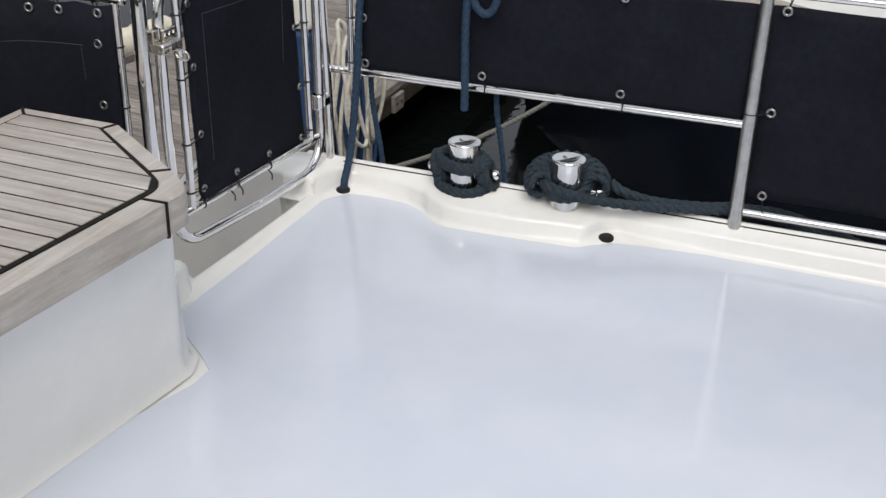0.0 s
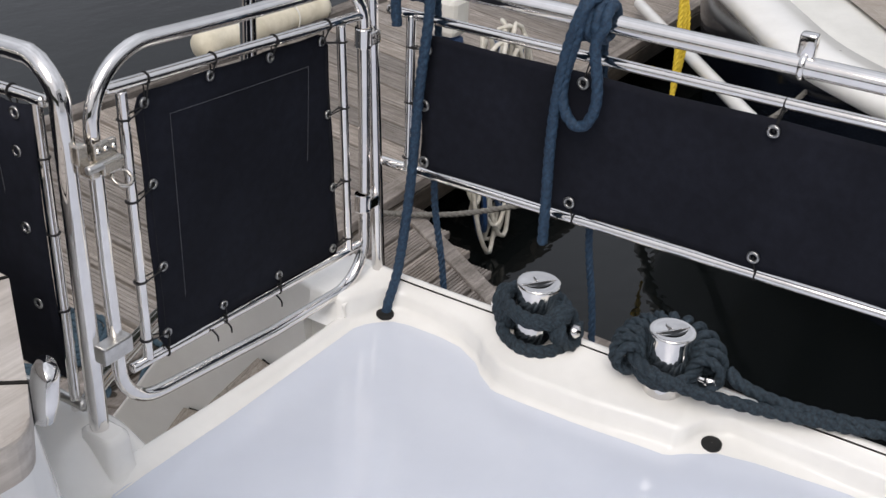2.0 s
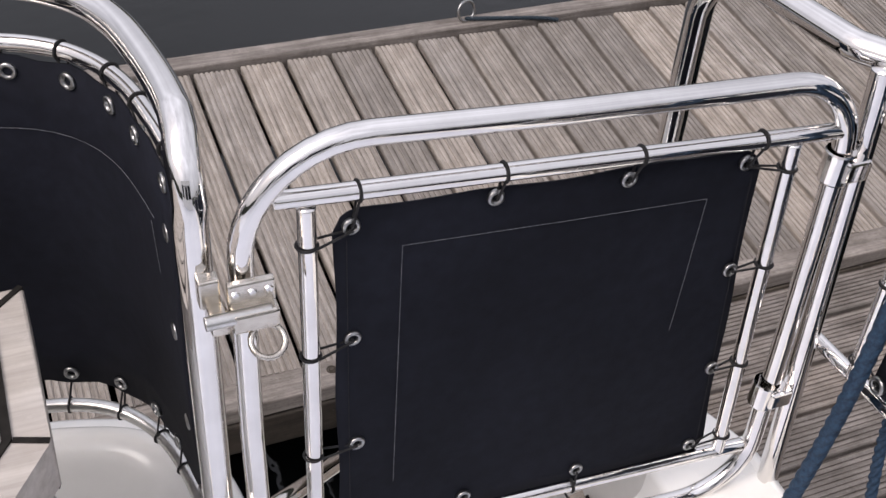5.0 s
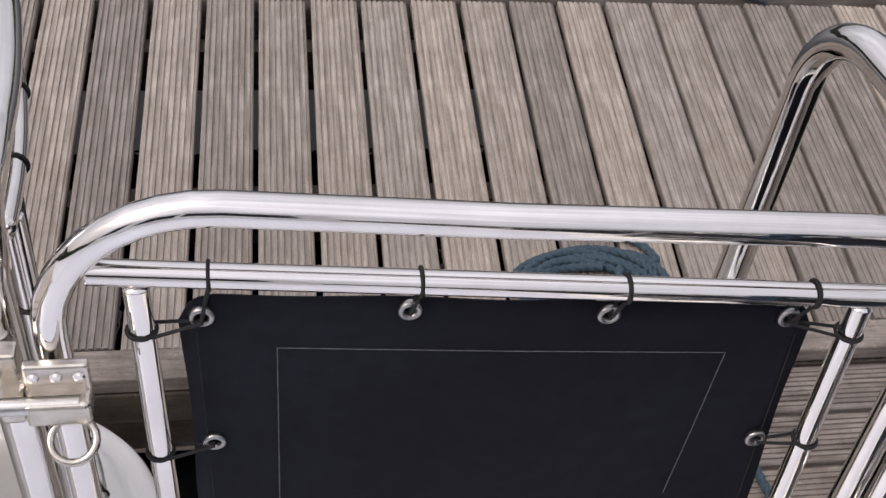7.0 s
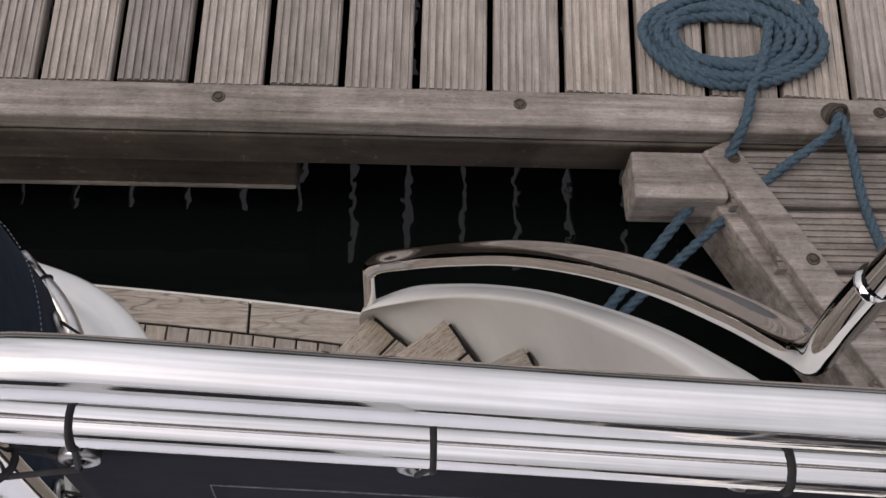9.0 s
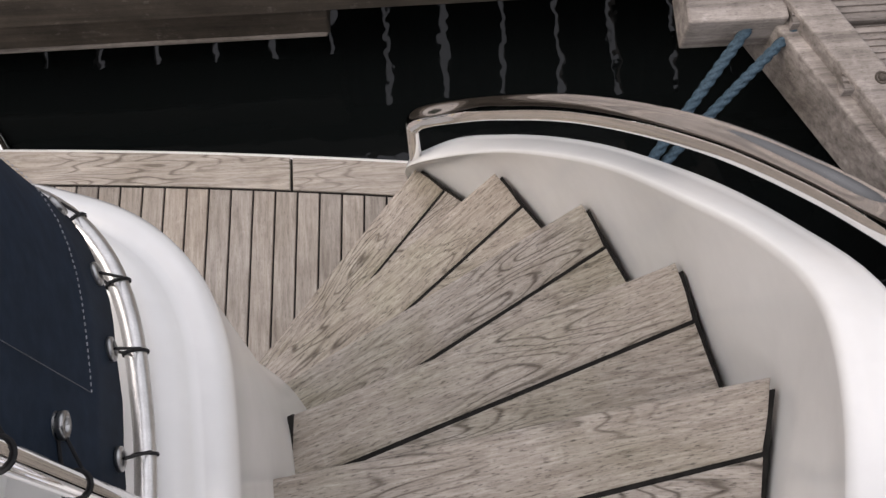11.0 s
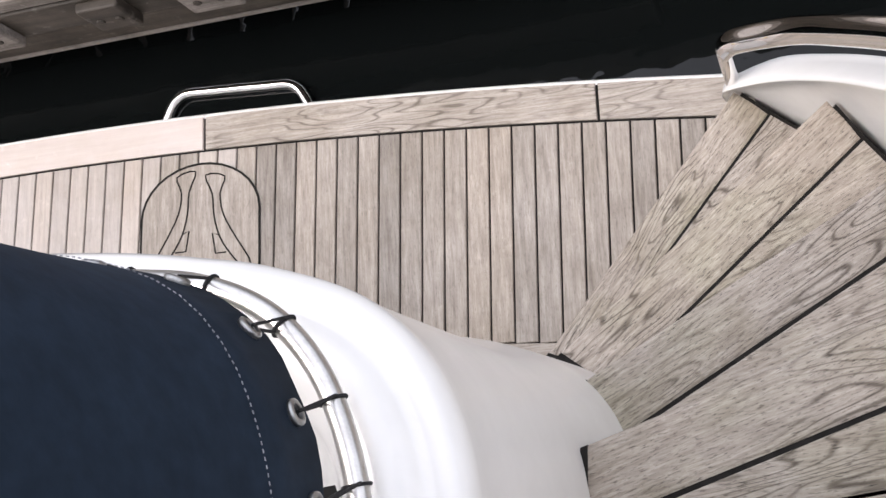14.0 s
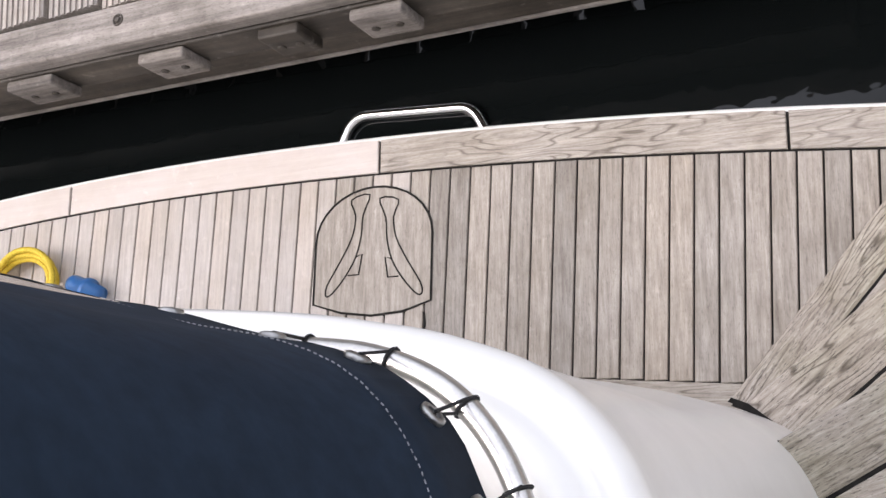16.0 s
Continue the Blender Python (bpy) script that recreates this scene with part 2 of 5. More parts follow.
def rounded(points, radius, steps=6, closed=False):
    """A polyline with its corners turned into arcs."""
    pts = [Vector(p) for p in points]
    n = len(pts)
    rr = radius if isinstance(radius, (list, tuple)) else [radius] * n
    out = []
    for i, p in enumerate(pts):
        if not closed and i in (0, n - 1):
            out.append(p)
            continue
        a, b = pts[i - 1], pts[(i + 1) % n]
        da, db = (a - p), (b - p)
        la, lb = da.length, db.length
        da.normalize(), db.normalize()
        ang = da.angle(db)
        if ang > 3.1 or rr[i] <= 0:
            out.append(p)
            continue
        cut = min(rr[i] / math.tan(ang / 2), la * 0.49, lb * 0.49)
        p0, p1 = p + da * cut, p + db * cut
        r = cut * math.tan(ang / 2)
        centre = p + (da + db).normalized() * (r / math.sin(ang / 2))
        v0, v1 = p0 - centre, p1 - centre
        full = v0.angle(v1)
        for k in range(steps + 1):
            f = k / steps
            w0, w1 = math.sin((1 - f) * full) / math.sin(full), math.sin(f * full) / math.sin(full)
            out.append(centre + v0 * w0 + v1 * w1)
    return out


def spline(points, per=10, closed=False):
    """A smooth curve through the points."""
    p = [Vector(q) for q in points]
    n = len(p)
    out = []
    for i in range(n if closed else n - 1):
        if closed:
            a, b, c, d = p[i - 1], p[i], p[(i + 1) % n], p[(i + 2) % n]
        else:
            a, b, c, d = p[max(i - 1, 0)], p[i], p[i + 1], p[min(i + 2, n - 1)]
        for k in range(per):
            u = k / per
            out.append(0.5 * (2 * b + (c - a) * u + (2 * a - 5 * b + 4 * c - d) * u * u + (3 * b - a - 3 * c + d) * u ** 3))
    if not closed:
        out.append(p[-1])
    return out


def resample(pts, step):
    out, carry = [pts[0].copy()], 0.0
    for a, b in zip(pts, pts[1:]):
        d = (b - a).length
        if d < 1e-9:
            continue
        s = step - carry
        while s <= d:
            out.append(a.lerp(b, s / d))
            s += step
        carry = d - (s - step)
    if (out[-1] - pts[-1]).length > step * 0.3:
        out.append(pts[-1].copy())
    return out


def sweep(bm, pts, section, closed=False, caps=True):
    """Carries a section along pts; section(k, s) gives the ring's (u, v) at step k, s metres along."""
    n = len(pts)
    tang = []
    for i in range(n):
        a = pts[i - 1] if (i or closed) else pts[0]
        b = pts[(i + 1) % n] if (i < n - 1 or closed) else pts[-1]
        tang.append((b - a).normalized())
    ref = Vector((0, 0, 1)) if abs(tang[0].z) < 0.9 else Vector((1, 0, 0))
    u = (ref - tang[0] * ref.dot(tang[0])).normalized()
    rings, s = [], 0.0
    for i in range(n):
        if i:
            s += (pts[i] - pts[i - 1]).length
        u = (u - tang[i] * u.dot(tang[i])).normalized()
        v = tang[i].cross(u)
        rings.append([bm.verts.new(pts[i] + u * a + v * b) for a, b in section(i, s)])
    m = len(rings[0])
    for i in range(n if closed else n - 1):
        r0, r1 = rings[i], rings[(i + 1) % n]
        for k in range(m):
            bm.faces.new((r0[k], r0[(k + 1) % m], r1[(k + 1) % m], r1[k]))
    if caps and not closed:
        bm.faces.new(rings[0][::-1])
        bm.faces.new(rings[-1])
    return bm


def tube(bm, pts, r, sides=14, closed=False):
    ring = [(r * math.cos(2 * math.pi * k / sides), r * math.sin(2 * math.pi * k / sides)) for k in range(sides)]
    pts = [Vector(p) for p in pts]
    if not closed:
        # a short collar at each end keeps the shading of the run straight
        a, b = pts[1] - pts[0], pts[-2] - pts[-1]
        if min(a.length, b.length) > 2.5 * r:
            pts = [pts[0], pts[0] + a.normalized() * r * 0.2, *pts[1:-1], pts[-1] + b.normalized() * r * 0.2, pts[-1]]
    return sweep(bm, pts, lambda i, s: ring, closed)


def rope(bm, pts, r, lay=None, sides=28, closed=False, deep=0.50):
    """A laid rope: lobes that twist along it."""
    lay = lay or r * 6.2
    pts = resample([Vector(p) for p in pts], r * 0.3)

    def ring(i, s):
        out = []
        for k in range(sides):
            a = 2 * math.pi * k / sides
            lobe = abs(math.cos(1.5 * (a - 2 * math.pi * s / lay)))
            q = r * (1.06 - deep + deep * lobe ** 0.6)
            out.append((q * math.cos(a), q * math.sin(a)))
        return out
    return sweep(bm, pts, ring, closed)


def box(bm, x0, y0, z0, x1, y1, z1, bevel=0.0):
    vs = [bm.verts.new((x, y, z)) for z in (z0, z1) for x, y in ((x0, y0), (x1, y0), (x1, y1), (x0, y1))]
    fs = [bm.faces.new([vs[k] for k in q]) for q in ((3, 2, 1, 0), (4, 5, 6, 7), (0, 1, 5, 4), (1, 2, 6, 5), (2, 3, 7, 6), (3, 0, 4, 7))]
    if bevel:
        bmesh.ops.bevel(bm, geom=list({e for f in fs for e in f.edges}), offset=bevel, segments=2, affect="EDGES", profile=0.5)
    return bm


def slab(bm, outline, z0, z1, bevel=0.0, segments=2):
    """A flat plate with the outline (x, y), its top edge rounded."""
    lo = [bm.verts.new((p[0], p[1], z0)) for p in outline]
    hi = [bm.verts.new((p[0], p[1], z1)) for p in outline]
    n = len(lo)
    top = bm.faces.new(hi)
    bm.faces.new(lo[::-1])
    for k in range(n):
        bm.faces.new((lo[k], lo[(k + 1) % n], hi[(k + 1) % n], hi[k]))
    if bevel:
        bmesh.ops.bevel(bm, geom=list(top.edges), offset=bevel, segments=segments, affect="EDGES", profile=0.5)
    return bm


def loft(bm, rows, closed=False):
    grid = [[bm.verts.new(p) for p in row] for row in rows]
    n = len(grid[0])
    for a, b in zip(grid, grid[1:]):
        for k in range(n if closed else n - 1):
            bm.faces.new((a[k], a[(k + 1) % n], b[(k + 1) % n], b[k]))
    return bm


def ring_mesh(bm, m, r, thick, sides=16, cross=8):
    """A torus at pose m."""
    rows = []
    for k in range(sides + 1):
        a = 2 * math.pi * (k % sides) / sides
        rows.append([m @ Vector(((r + thick * math.cos(b)) * math.cos(a), (r + thick * math.cos(b)) * math.sin(a), thick * math.sin(b))) for b in [2 * math.pi * q / cross for q in range(cross)]])
    loft(bm, rows, closed=True)
    return bm


def lathe(bm, profile, m=Matrix(), sides=32):
    rows = [[m @ Vector((r * math.cos(2 * math.pi * k / sides), r * math.sin(2 * math.pi * k / sides), z)) for k in range(sides)] for r, z in profile]
    loft(bm, rows, closed=True)
    return bm


def lerp_rows(table, s):
    """Values between the rows (s, a, b, ...) of a table."""
    if s <= table[0][0]:
        return table[0][1:]
    for p, q in zip(table, table[1:]):
        if s <= q[0]:
            f = (s - p[0]) / (q[0] - p[0])
            f = f * f * (3 - 2 * f) * 0.5 + f * 0.5
            return tuple(a + (b - a) * f for a, b in zip(p[1:], q[1:]))
    return table[-1][1:]


# ---- water, dock ----
Z_DOCK, Z_FINGER, Z_PLAT, Z_WATER = -0.943, -0.99, -1.39, -1.42

bm = bmesh.new()
v = [bm.verts.new(p) for p in ((-900, -900, Z_WATER), (900, -900, Z_WATER), (900, 900, Z_WATER), (-900, 900, Z_WATER))]
bm.faces.new(v)
tagged(part("water", bm, WATER), "dark still harbour water with faint ripples", "water", kind="structure")


def timber(bm, a, b, width, height, bevel=0.006):
    """A squared beam from a to b, its top face in the middle of the line."""
    a, b = Vector(a), Vector(b)
    d = (b - a)
    m = Matrix.Translation(a) @ Matrix.Rotation(math.atan2(d.y, d.x), 4, "Z")
    start = len(bm.verts)
    box(bm, 0, -width / 2, -height, d.length, width / 2, 0, bevel)
    bm.verts.ensure_lookup_table()
    bmesh.ops.transform(bm, matrix=m, verts=bm.verts[start:])
    return bm


def grooved_board(length, width, height, grooves, axis):
    """A decking board with real grooves along it; the board lies along the axis, its start at the origin."""
    prof = [(0.0, -height), (0.0, -0.004), (0.003, 0.0)]
    pitch = (width - 0.006) / grooves
    for k in range(grooves):
        x = 0.003 + k * pitch
        prof += [(x + pitch * 0.60, 0.0), (x + pitch * 0.66, -0.0045), (x + pitch * 0.94, -0.0045), (x + pitch, 0.0)]
    prof += [(width, -0.004), (width, -height)]
    bm = bmesh.new()
    ends = []
    for q in (0.0, length):
        ends.append([bm.verts.new((x, q, z) if axis == "y" else (q, x, z)) for x, z in prof])
    for k in range(len(prof)):
        bm.faces.new((ends[0][k], ends[0][(k + 1) % len(prof)], ends[1][(k + 1) % len(prof)], ends[1][k]))
    bm.faces.new(ends[0])
    bm.faces.new(ends[1])
    return bm


dock = thing("dock", "weathered grey timber pontoon behind the boat", "dock", kind="structure")
bm = bmesh.new()
timber(bm, (-14, 1.35, Z_DOCK + 0.004), (14, 1.35, Z_DOCK + 0.004), 0.092, 0.05)
part("edge_beam", bm, DOCK_X, dock, "worn grey edge timber with bolts")
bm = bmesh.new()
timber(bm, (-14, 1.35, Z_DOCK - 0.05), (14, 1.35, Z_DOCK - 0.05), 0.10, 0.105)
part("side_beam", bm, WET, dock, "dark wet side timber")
bm = bmesh.new()
timber(bm, (-14, 2.98, Z_DOCK + 0.02), (14, 2.98, Z_DOCK + 0.02), 0.09, 0.24)
part("edge_beam", bm, DOCK_X, dock, "worn grey edge timber")
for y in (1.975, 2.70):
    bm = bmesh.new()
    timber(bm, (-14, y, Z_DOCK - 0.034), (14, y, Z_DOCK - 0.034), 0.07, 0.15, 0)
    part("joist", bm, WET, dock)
for x, y in ((-2.0, 1.36), (-1.36, 1.36), (-0.726, 1.36), (-0.091, 1.36), (0.69, 1.36), (1.5, 1.36)):
    bm = bmesh.new()
    lathe(bm, [(0.0005, 0.004), (0.006, 0.004), (0.0085, 0.0), (0.0085, -0.02)], pose(x, y, Z_DOCK + 0.005), 14)
    ring_mesh(bm, pose(x, y, Z_DOCK + 0.0045), 0.012, 0.0025, 16, 6)
    part("bolt", bm, WET, dock)

for x, wide in ((-2.95, 0.07), (-2.31, 0.07), (-1.925, 0.062), (-1.62, 0.05), (-1.39, 0.06), (3.4, 0.07)):
    block = part("side_block", box(bmesh.new(), x - wide, 1.274, Z_DOCK - 0.152, x + wide, 1.299, Z_DOCK - 0.050, 0.006), DOCK_X if wide > 0.055 else WET, dock, "stained timber block with two bolts")
    for q in (-0.45, 0.45):
        bm = bmesh.new()
        lathe(bm, [(0.0005, 0.004), (0.008, 0.003), (0.010, 0.0)], pose(x + q * wide, 1.2738, Z_DOCK - 0.104, 90, 0, 0), 12)
        part("bolt", bm, WET, block)
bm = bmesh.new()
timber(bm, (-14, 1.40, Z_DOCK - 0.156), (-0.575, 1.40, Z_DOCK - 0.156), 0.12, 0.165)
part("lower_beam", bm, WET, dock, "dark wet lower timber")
bm = bmesh.new()
timber(bm, (-14, 1.338, Z_DOCK - 0.308), (-0.58, 1.338, Z_DOCK - 0.308), 0.012, 0.012)
part("tide_line", bm, DOCK_X, dock, "pale dried edge along the waterline")

finger = thing("finger_pontoon", "weathered grooved timber finger pontoon beside the boat", "dock", kind="structure")
for x, x_end in ((0.66, 0.66), (1.55, 1.17)):
    bm = bmesh.new()
    timber(bm, (x, 1.2, Z_FINGER - 0.036), (x_end, -9, Z_FINGER - 0.036), 0.08, 0.16, 0.004)
    part("side_beam", bm, WET, finger)
bm = bmesh.new()
timber(bm, (1.572, 0.60, Z_FINGER + 0.012), (1.19, -9, Z_FINGER + 0.012), 0.078, 0.05)
part("edge_plank", bm, DOCK_X, finger, "pale grey edge plank with bolts")
for y in (0.52, 0.18, -0.4):
    bm = bmesh.new()
    lathe(bm, [(0.0005, 0.004), (0.006, 0.004), (0.0085, 0.0), (0.0085, -0.02)], pose(1.548 + 0.04 * y, y, Z_FINGER + 0.0125), 14)
    part("bolt", bm, WET, finger)
for a, b in (((0.335, 1.295), (0.66, 0.70)), ((1.95, 1.19), (1.585, 0.585))):
    bm = bmesh.new()
    timber(bm, (*a, Z_FINGER + 0.012), (*b, Z_FINGER + 0.012), 0.075, 0.05)
    part("brace", bm, DOCK_X, finger, "grey diagonal brace with bolts")
    bm = bmesh.new()
    timber(bm, (a[0] - 0.035, a[1] - 0.02, Z_FINGER - 0.03), (b[0] - 0.035, b[1] - 0.02, Z_FINGER - 0.03), 0.05, 0.16)
    part("side_beam", bm, DOCK_X, finger)
bm = bmesh.new()
timber(bm, (0.15, 1.225, Z_FINGER + 0.0), (0.35, 1.225, Z_FINGER + 0.0), 0.115, 0.11)
part("block", bm, DOCK_X, finger, "short grey timber block")
for x, y in ((0.368, 1.262), (0.50, 1.02)):
    bm = bmesh.new()
    lathe(bm, [(0.0005, 0.004), (0.006, 0.004), (0.0085, 0.0), (0.0085, -0.02)], pose(x, y, Z_FINGER + 0.013), 14)
    ring_mesh(bm, pose(x, y, Z_FINGER + 0.0125), 0.012, 0.0025, 16, 6)
    part("bolt", bm, WET, finger)

# ---- boat: deck and gunwale ----
HULL_X = [(-9, 0.02), (-5, 0.10), (-3, 0.125), (-1.2, 0.105), (-0.95, 0.10), (-0.4, 0.085), (0.0, 0.075), (0.1, 0.08), (0.16, 0.08)]
FOOT_X = [(-9, -0.06), (-5, 0.01), (-3, 0.03), (-1.29, 0.025), (-0.9, 0.023), (-0.76, 0.010), (-0.69, -0.004), (-0.655, -0.030), (-0.615, -0.062), (-0.435, -0.076), (-0.34, -0.080),
          (-0.295, -0.080), (-0.26, -0.058), (-0.22, -0.020), (-0.17, 0.003), (-0.12, 0.008), (-0.06, 0.006), (-0.025, -0.002), (0.006, -0.030), (0.028, -0.080), (0.05, -0.090), (0.16, -0.090)]
TOP_X = [(-9, -0.045), (-5, 0.025), (-3, 0.045), (-1.29, 0.040), (-0.9, 0.040), (-0.76, 0.040), (-0.69, 0.042), (-0.655, 0.020), (-0.625, -0.040), (-0.435, -0.061), (-0.34, -0.064),
         (-0.295, -0.060), (-0.25, -0.034), (-0.21, 0.002), (-0.16, 0.022), (-0.08, 0.034), (-0.02, 0.034), (0.012, 0.015), (0.032, -0.04), (0.045, -0.072), (0.16, -0.072)]


def gunwale_row(y):
    f, tp, h = lerp_rows(FOOT_X, y)[0], lerp_rows(TOP_X, y)[0], lerp_rows(HULL_X, y)[0]
    z = 0.046 + 0.014 * min(1.0, max(0.0, (y + 0.02) / 0.06))
    prof = [(f - 0.004, 0.0008), (f, 0.0025), (f + (tp - f) * 0.5, 0.006), (tp - 0.007, 0.011), (tp - 0.003, 0.018), (tp - 0.001, z - 0.010), (tp + 0.003, z - 0.003), (tp + 0.009, z),
            (h - 0.024, 0.060), (h - 0.021, 0.066), (h - 0.012, 0.067), (h - 0.010, 0.061), (h - 0.004, 0.059), (h, 0.050), (h + 0.002, 0.03), (h + 0.006, -0.06), (h + 0.02, -0.7), (h + 0.0, -1.7)]
    return [(x, y, q) for x, q in prof]


bm = bmesh.new()
ys = [-9, -7, -5, -4, -3, -2.4, -2, -1.7, -1.4, -1.2]
y = -1.1
while y < 0.13:
    ys.append(y)
    y += 0.0125
loft(bm, [gunwale_row(y) for y in ys])
last = gunwale_row(ys[-1])
bm.faces.new([bm.verts.new(p) for p in last])
tagged(part("gunwale", bm, GEL, smooth=True), "white glossy moulded gunwale with a raised mooring plinth", "gunwale", kind="structure")

# dark seam inside the gunwale's raised outer lip
bm = bmesh.new()
tube(bm, [(lerp_rows(HULL_X, 0.02 - 0.08 * k)[0] - 0.0245, 0.02 - 0.08 * k, 0.0605) for k in range(40)], 0.0017, 8)
tagged(part("gunwale_seam", bm, CAULK, smooth=True), "dark seam inside the gunwale's raised lip", "trim", kind="structure")

bm = bmesh.new()
slab(bm, [(-9, -9), (0.05, -9), (0.075, -3), (0.075, -0.5), (0.06, 0.0), (-0.08, 0.045), (-0.30, 0.055), (-0.49, 0.066), (-0.60, 0.075), (-0.66, 0.30), (-0.76, 0.42), (-9, 0.42)], -0.06, -0.002)
tagged(part("deck_border", bm, GEL), "white moulded border round the painted deck", "deck", kind="structure")
bm = bmesh.new()
edge = [(-9, -9), (0.0, -9), (0.03, -3), (0.028, -1.29), (0.026, -0.9), (0.012, -0.76), (-0.002, -0.69), (-0.028, -0.655), (-0.060, -0.615), (-0.074, -0.435), (-0.078, -0.30), (-0.05, -0.25), (-0.015, -0.21), (0.006, -0.16), (0.010, -0.10),
        (0.004, -0.035), (-0.012, -0.008), (-0.04, 0.015), (-0.08, 0.028), (-0.25, 0.031), (-0.42, 0.033), (-0.60, 0.043), (-0.66, 0.043), (-0.71, 0.025), (-0.79, -0.08), (-0.83, -0.125), (-0.88, -0.125), (-1.05, -0.072), (-1.27, -0.052), (-9, 0.3)]
slab(bm, edge, -0.03, 0.001)
tagged(part("deck", bm, DECK), "pale blue-grey painted deck with a soft sheen", "deck", kind="structure")

# white lip of the deck at the stair opening
bm = bmesh.new()
lip = [(-0.050, 0.031, 0.052), (-0.085, 0.032, 0.054), (-0.20, 0.034, 0.055), (-0.30, 0.036, 0.060), (-0.42, 0.038, 0.066), (-0.54, 0.044, 0.074), (-0.60, 0.047, 0.078), (-0.66, 0.047, 0.080)]
rows = []
for x, y0, y1 in lip:
    h = 1.0 if x > -0.62 else 0.15
    rows.append([(x, y0 - 0.010, 0.0012), (x, y0, 0.004 * h), (x, y0 + 0.006, 0.009 * h), (x, (y0 + y1) / 2, 0.015 * h), (x, y1 - 0.001, 0.0165 * h), (x, y1 + 0.004, 0.012 * h), (x, y1 + 0.005, 0.0), (x, y1 + 0.005, -0.20)])
loft(bm, rows)
tagged(part("deck_lip", bm, GEL, smooth=True), "white rounded lip of the deck at the stair opening", "trim", kind="structure")

# drains
for x, y, z, tip in ((0.0, -0.002, 0.003, 0), (0.002, -0.672, 0.0035, -5)):
    bm = bmesh.new()
    lathe(bm, [(0.0005, 0.0075), (0.016, 0.0075), (0.0175, 0.006), (0.0175, 0.0)], pose(x, y, z, 0, tip, 0), 24)
    tagged(part("deck_drain", bm, HOLE, smooth=True), "round black drain hole in the white waterway", "drain", "deck drains")

# ---- coaming and transom, starboard of the stairs ----
COAM = [(-0.603, 0.02), (-0.603, 0.10), (-0.604, 0.19), (-0.609, 0.27), (-0.617, 0.318), (-0.637, 0.36), (-0.672, 0.392), (-0.72, 0.412), (-0.78, 0.427), (-0.92, 0.447), (-1.3, 0.475), (-2.0, 0.50), (-3.2, 0.50), (-5, 0.45)]
coam = spline([(x, y, 0) for x, y in COAM], 8)
bm = bmesh.new()
rows = []
for i, p in enumerate(coam):
    a, b = coam[max(i - 1, 0)], coam[min(i + 1, len(coam) - 1)]
    d = (b - a).normalized()
    n = Vector((d.y, -d.x, 0))
    if n.y < 0 and n.x < 0:
        n = -n
    n = Vector((-d.y, d.x, 0)) if Vector((-d.y, d.x, 0)).dot(Vector((0.4, 0.6, 0))) > 0 else Vector((d.y, -d.x, 0))
    grow = min(1.0, max(0.0, (p.y - 0.045) / 0.09)) if i < 20 else 1.0
    grow = grow * grow * (3 - 2 * grow)
    prof = [(-0.16, 0.001), (-0.10, 0.0015), (-0.078, 0.004), (-0.062, 0.014), (-0.050, 0.034), (-0.040, 0.052), (-0.028, 0.063), (-0.012, 0.069), (0.003, 0.068), (0.012, 0.062), (0.018, 0.052), (0.0225, 0.046), (0.028, 0.0455), (0.036, 0.046), (0.044, 0.041), (0.050, 0.028), (0.0505, 0.012), (0.048, -0.012), (0.047, -0.10), (0.047, -0.44), (0.064, -0.62), (0.071, -0.88), (0.072, -1.5)]
    sunk = min(1.0, max(0.0, (p.y - 0.17) / 0.12)) if i < 30 else 1.0
    broad = {-0.10: 0.040, -0.078: 0.052, -0.062: 0.058, -0.050: 0.062, -0.040: 0.065, -0.028: 0.068}
    prof = [(u, z * sunk + broad.get(u, z) * (1 - sunk)) for u, z in prof]
    prof = [(u, z * (grow if z > 0 else 1)) for u, z in prof]
    rows.append([p + n * u + Vector((0, 0, z)) for u, z in prof])
loft(bm, rows)
coaming = tagged(part("coaming", bm, GEL, smooth=True), "white rounded coaming curving round the stair opening", "coaming", kind="structure")

tree = BVHTree.FromPolygons([v.co for v in coaming.data.vertices], [tuple(f.vertices) for f in coaming.data.polygons])
spot, face_n, _, _ = tree.ray_cast(Vector((-0.675, 0.276, 0.5)), Vector((0, 0, -1)))
face_n = face_n if face_n.z > 0 else -face_n
bm = bmesh.new()
lathe(bm, [(0.0005, 0.004), (0.022, 0.004), (0.0235, 0.003), (0.0235, -0.004)], Matrix.Translation(spot) @ face_n.to_track_quat("Z", "Y").to_matrix().to_4x4(), 24)
tagged(part("scupper", bm, HOLE, smooth=True), "round black scupper hole inside the white coaming", "drain", "deck drains")

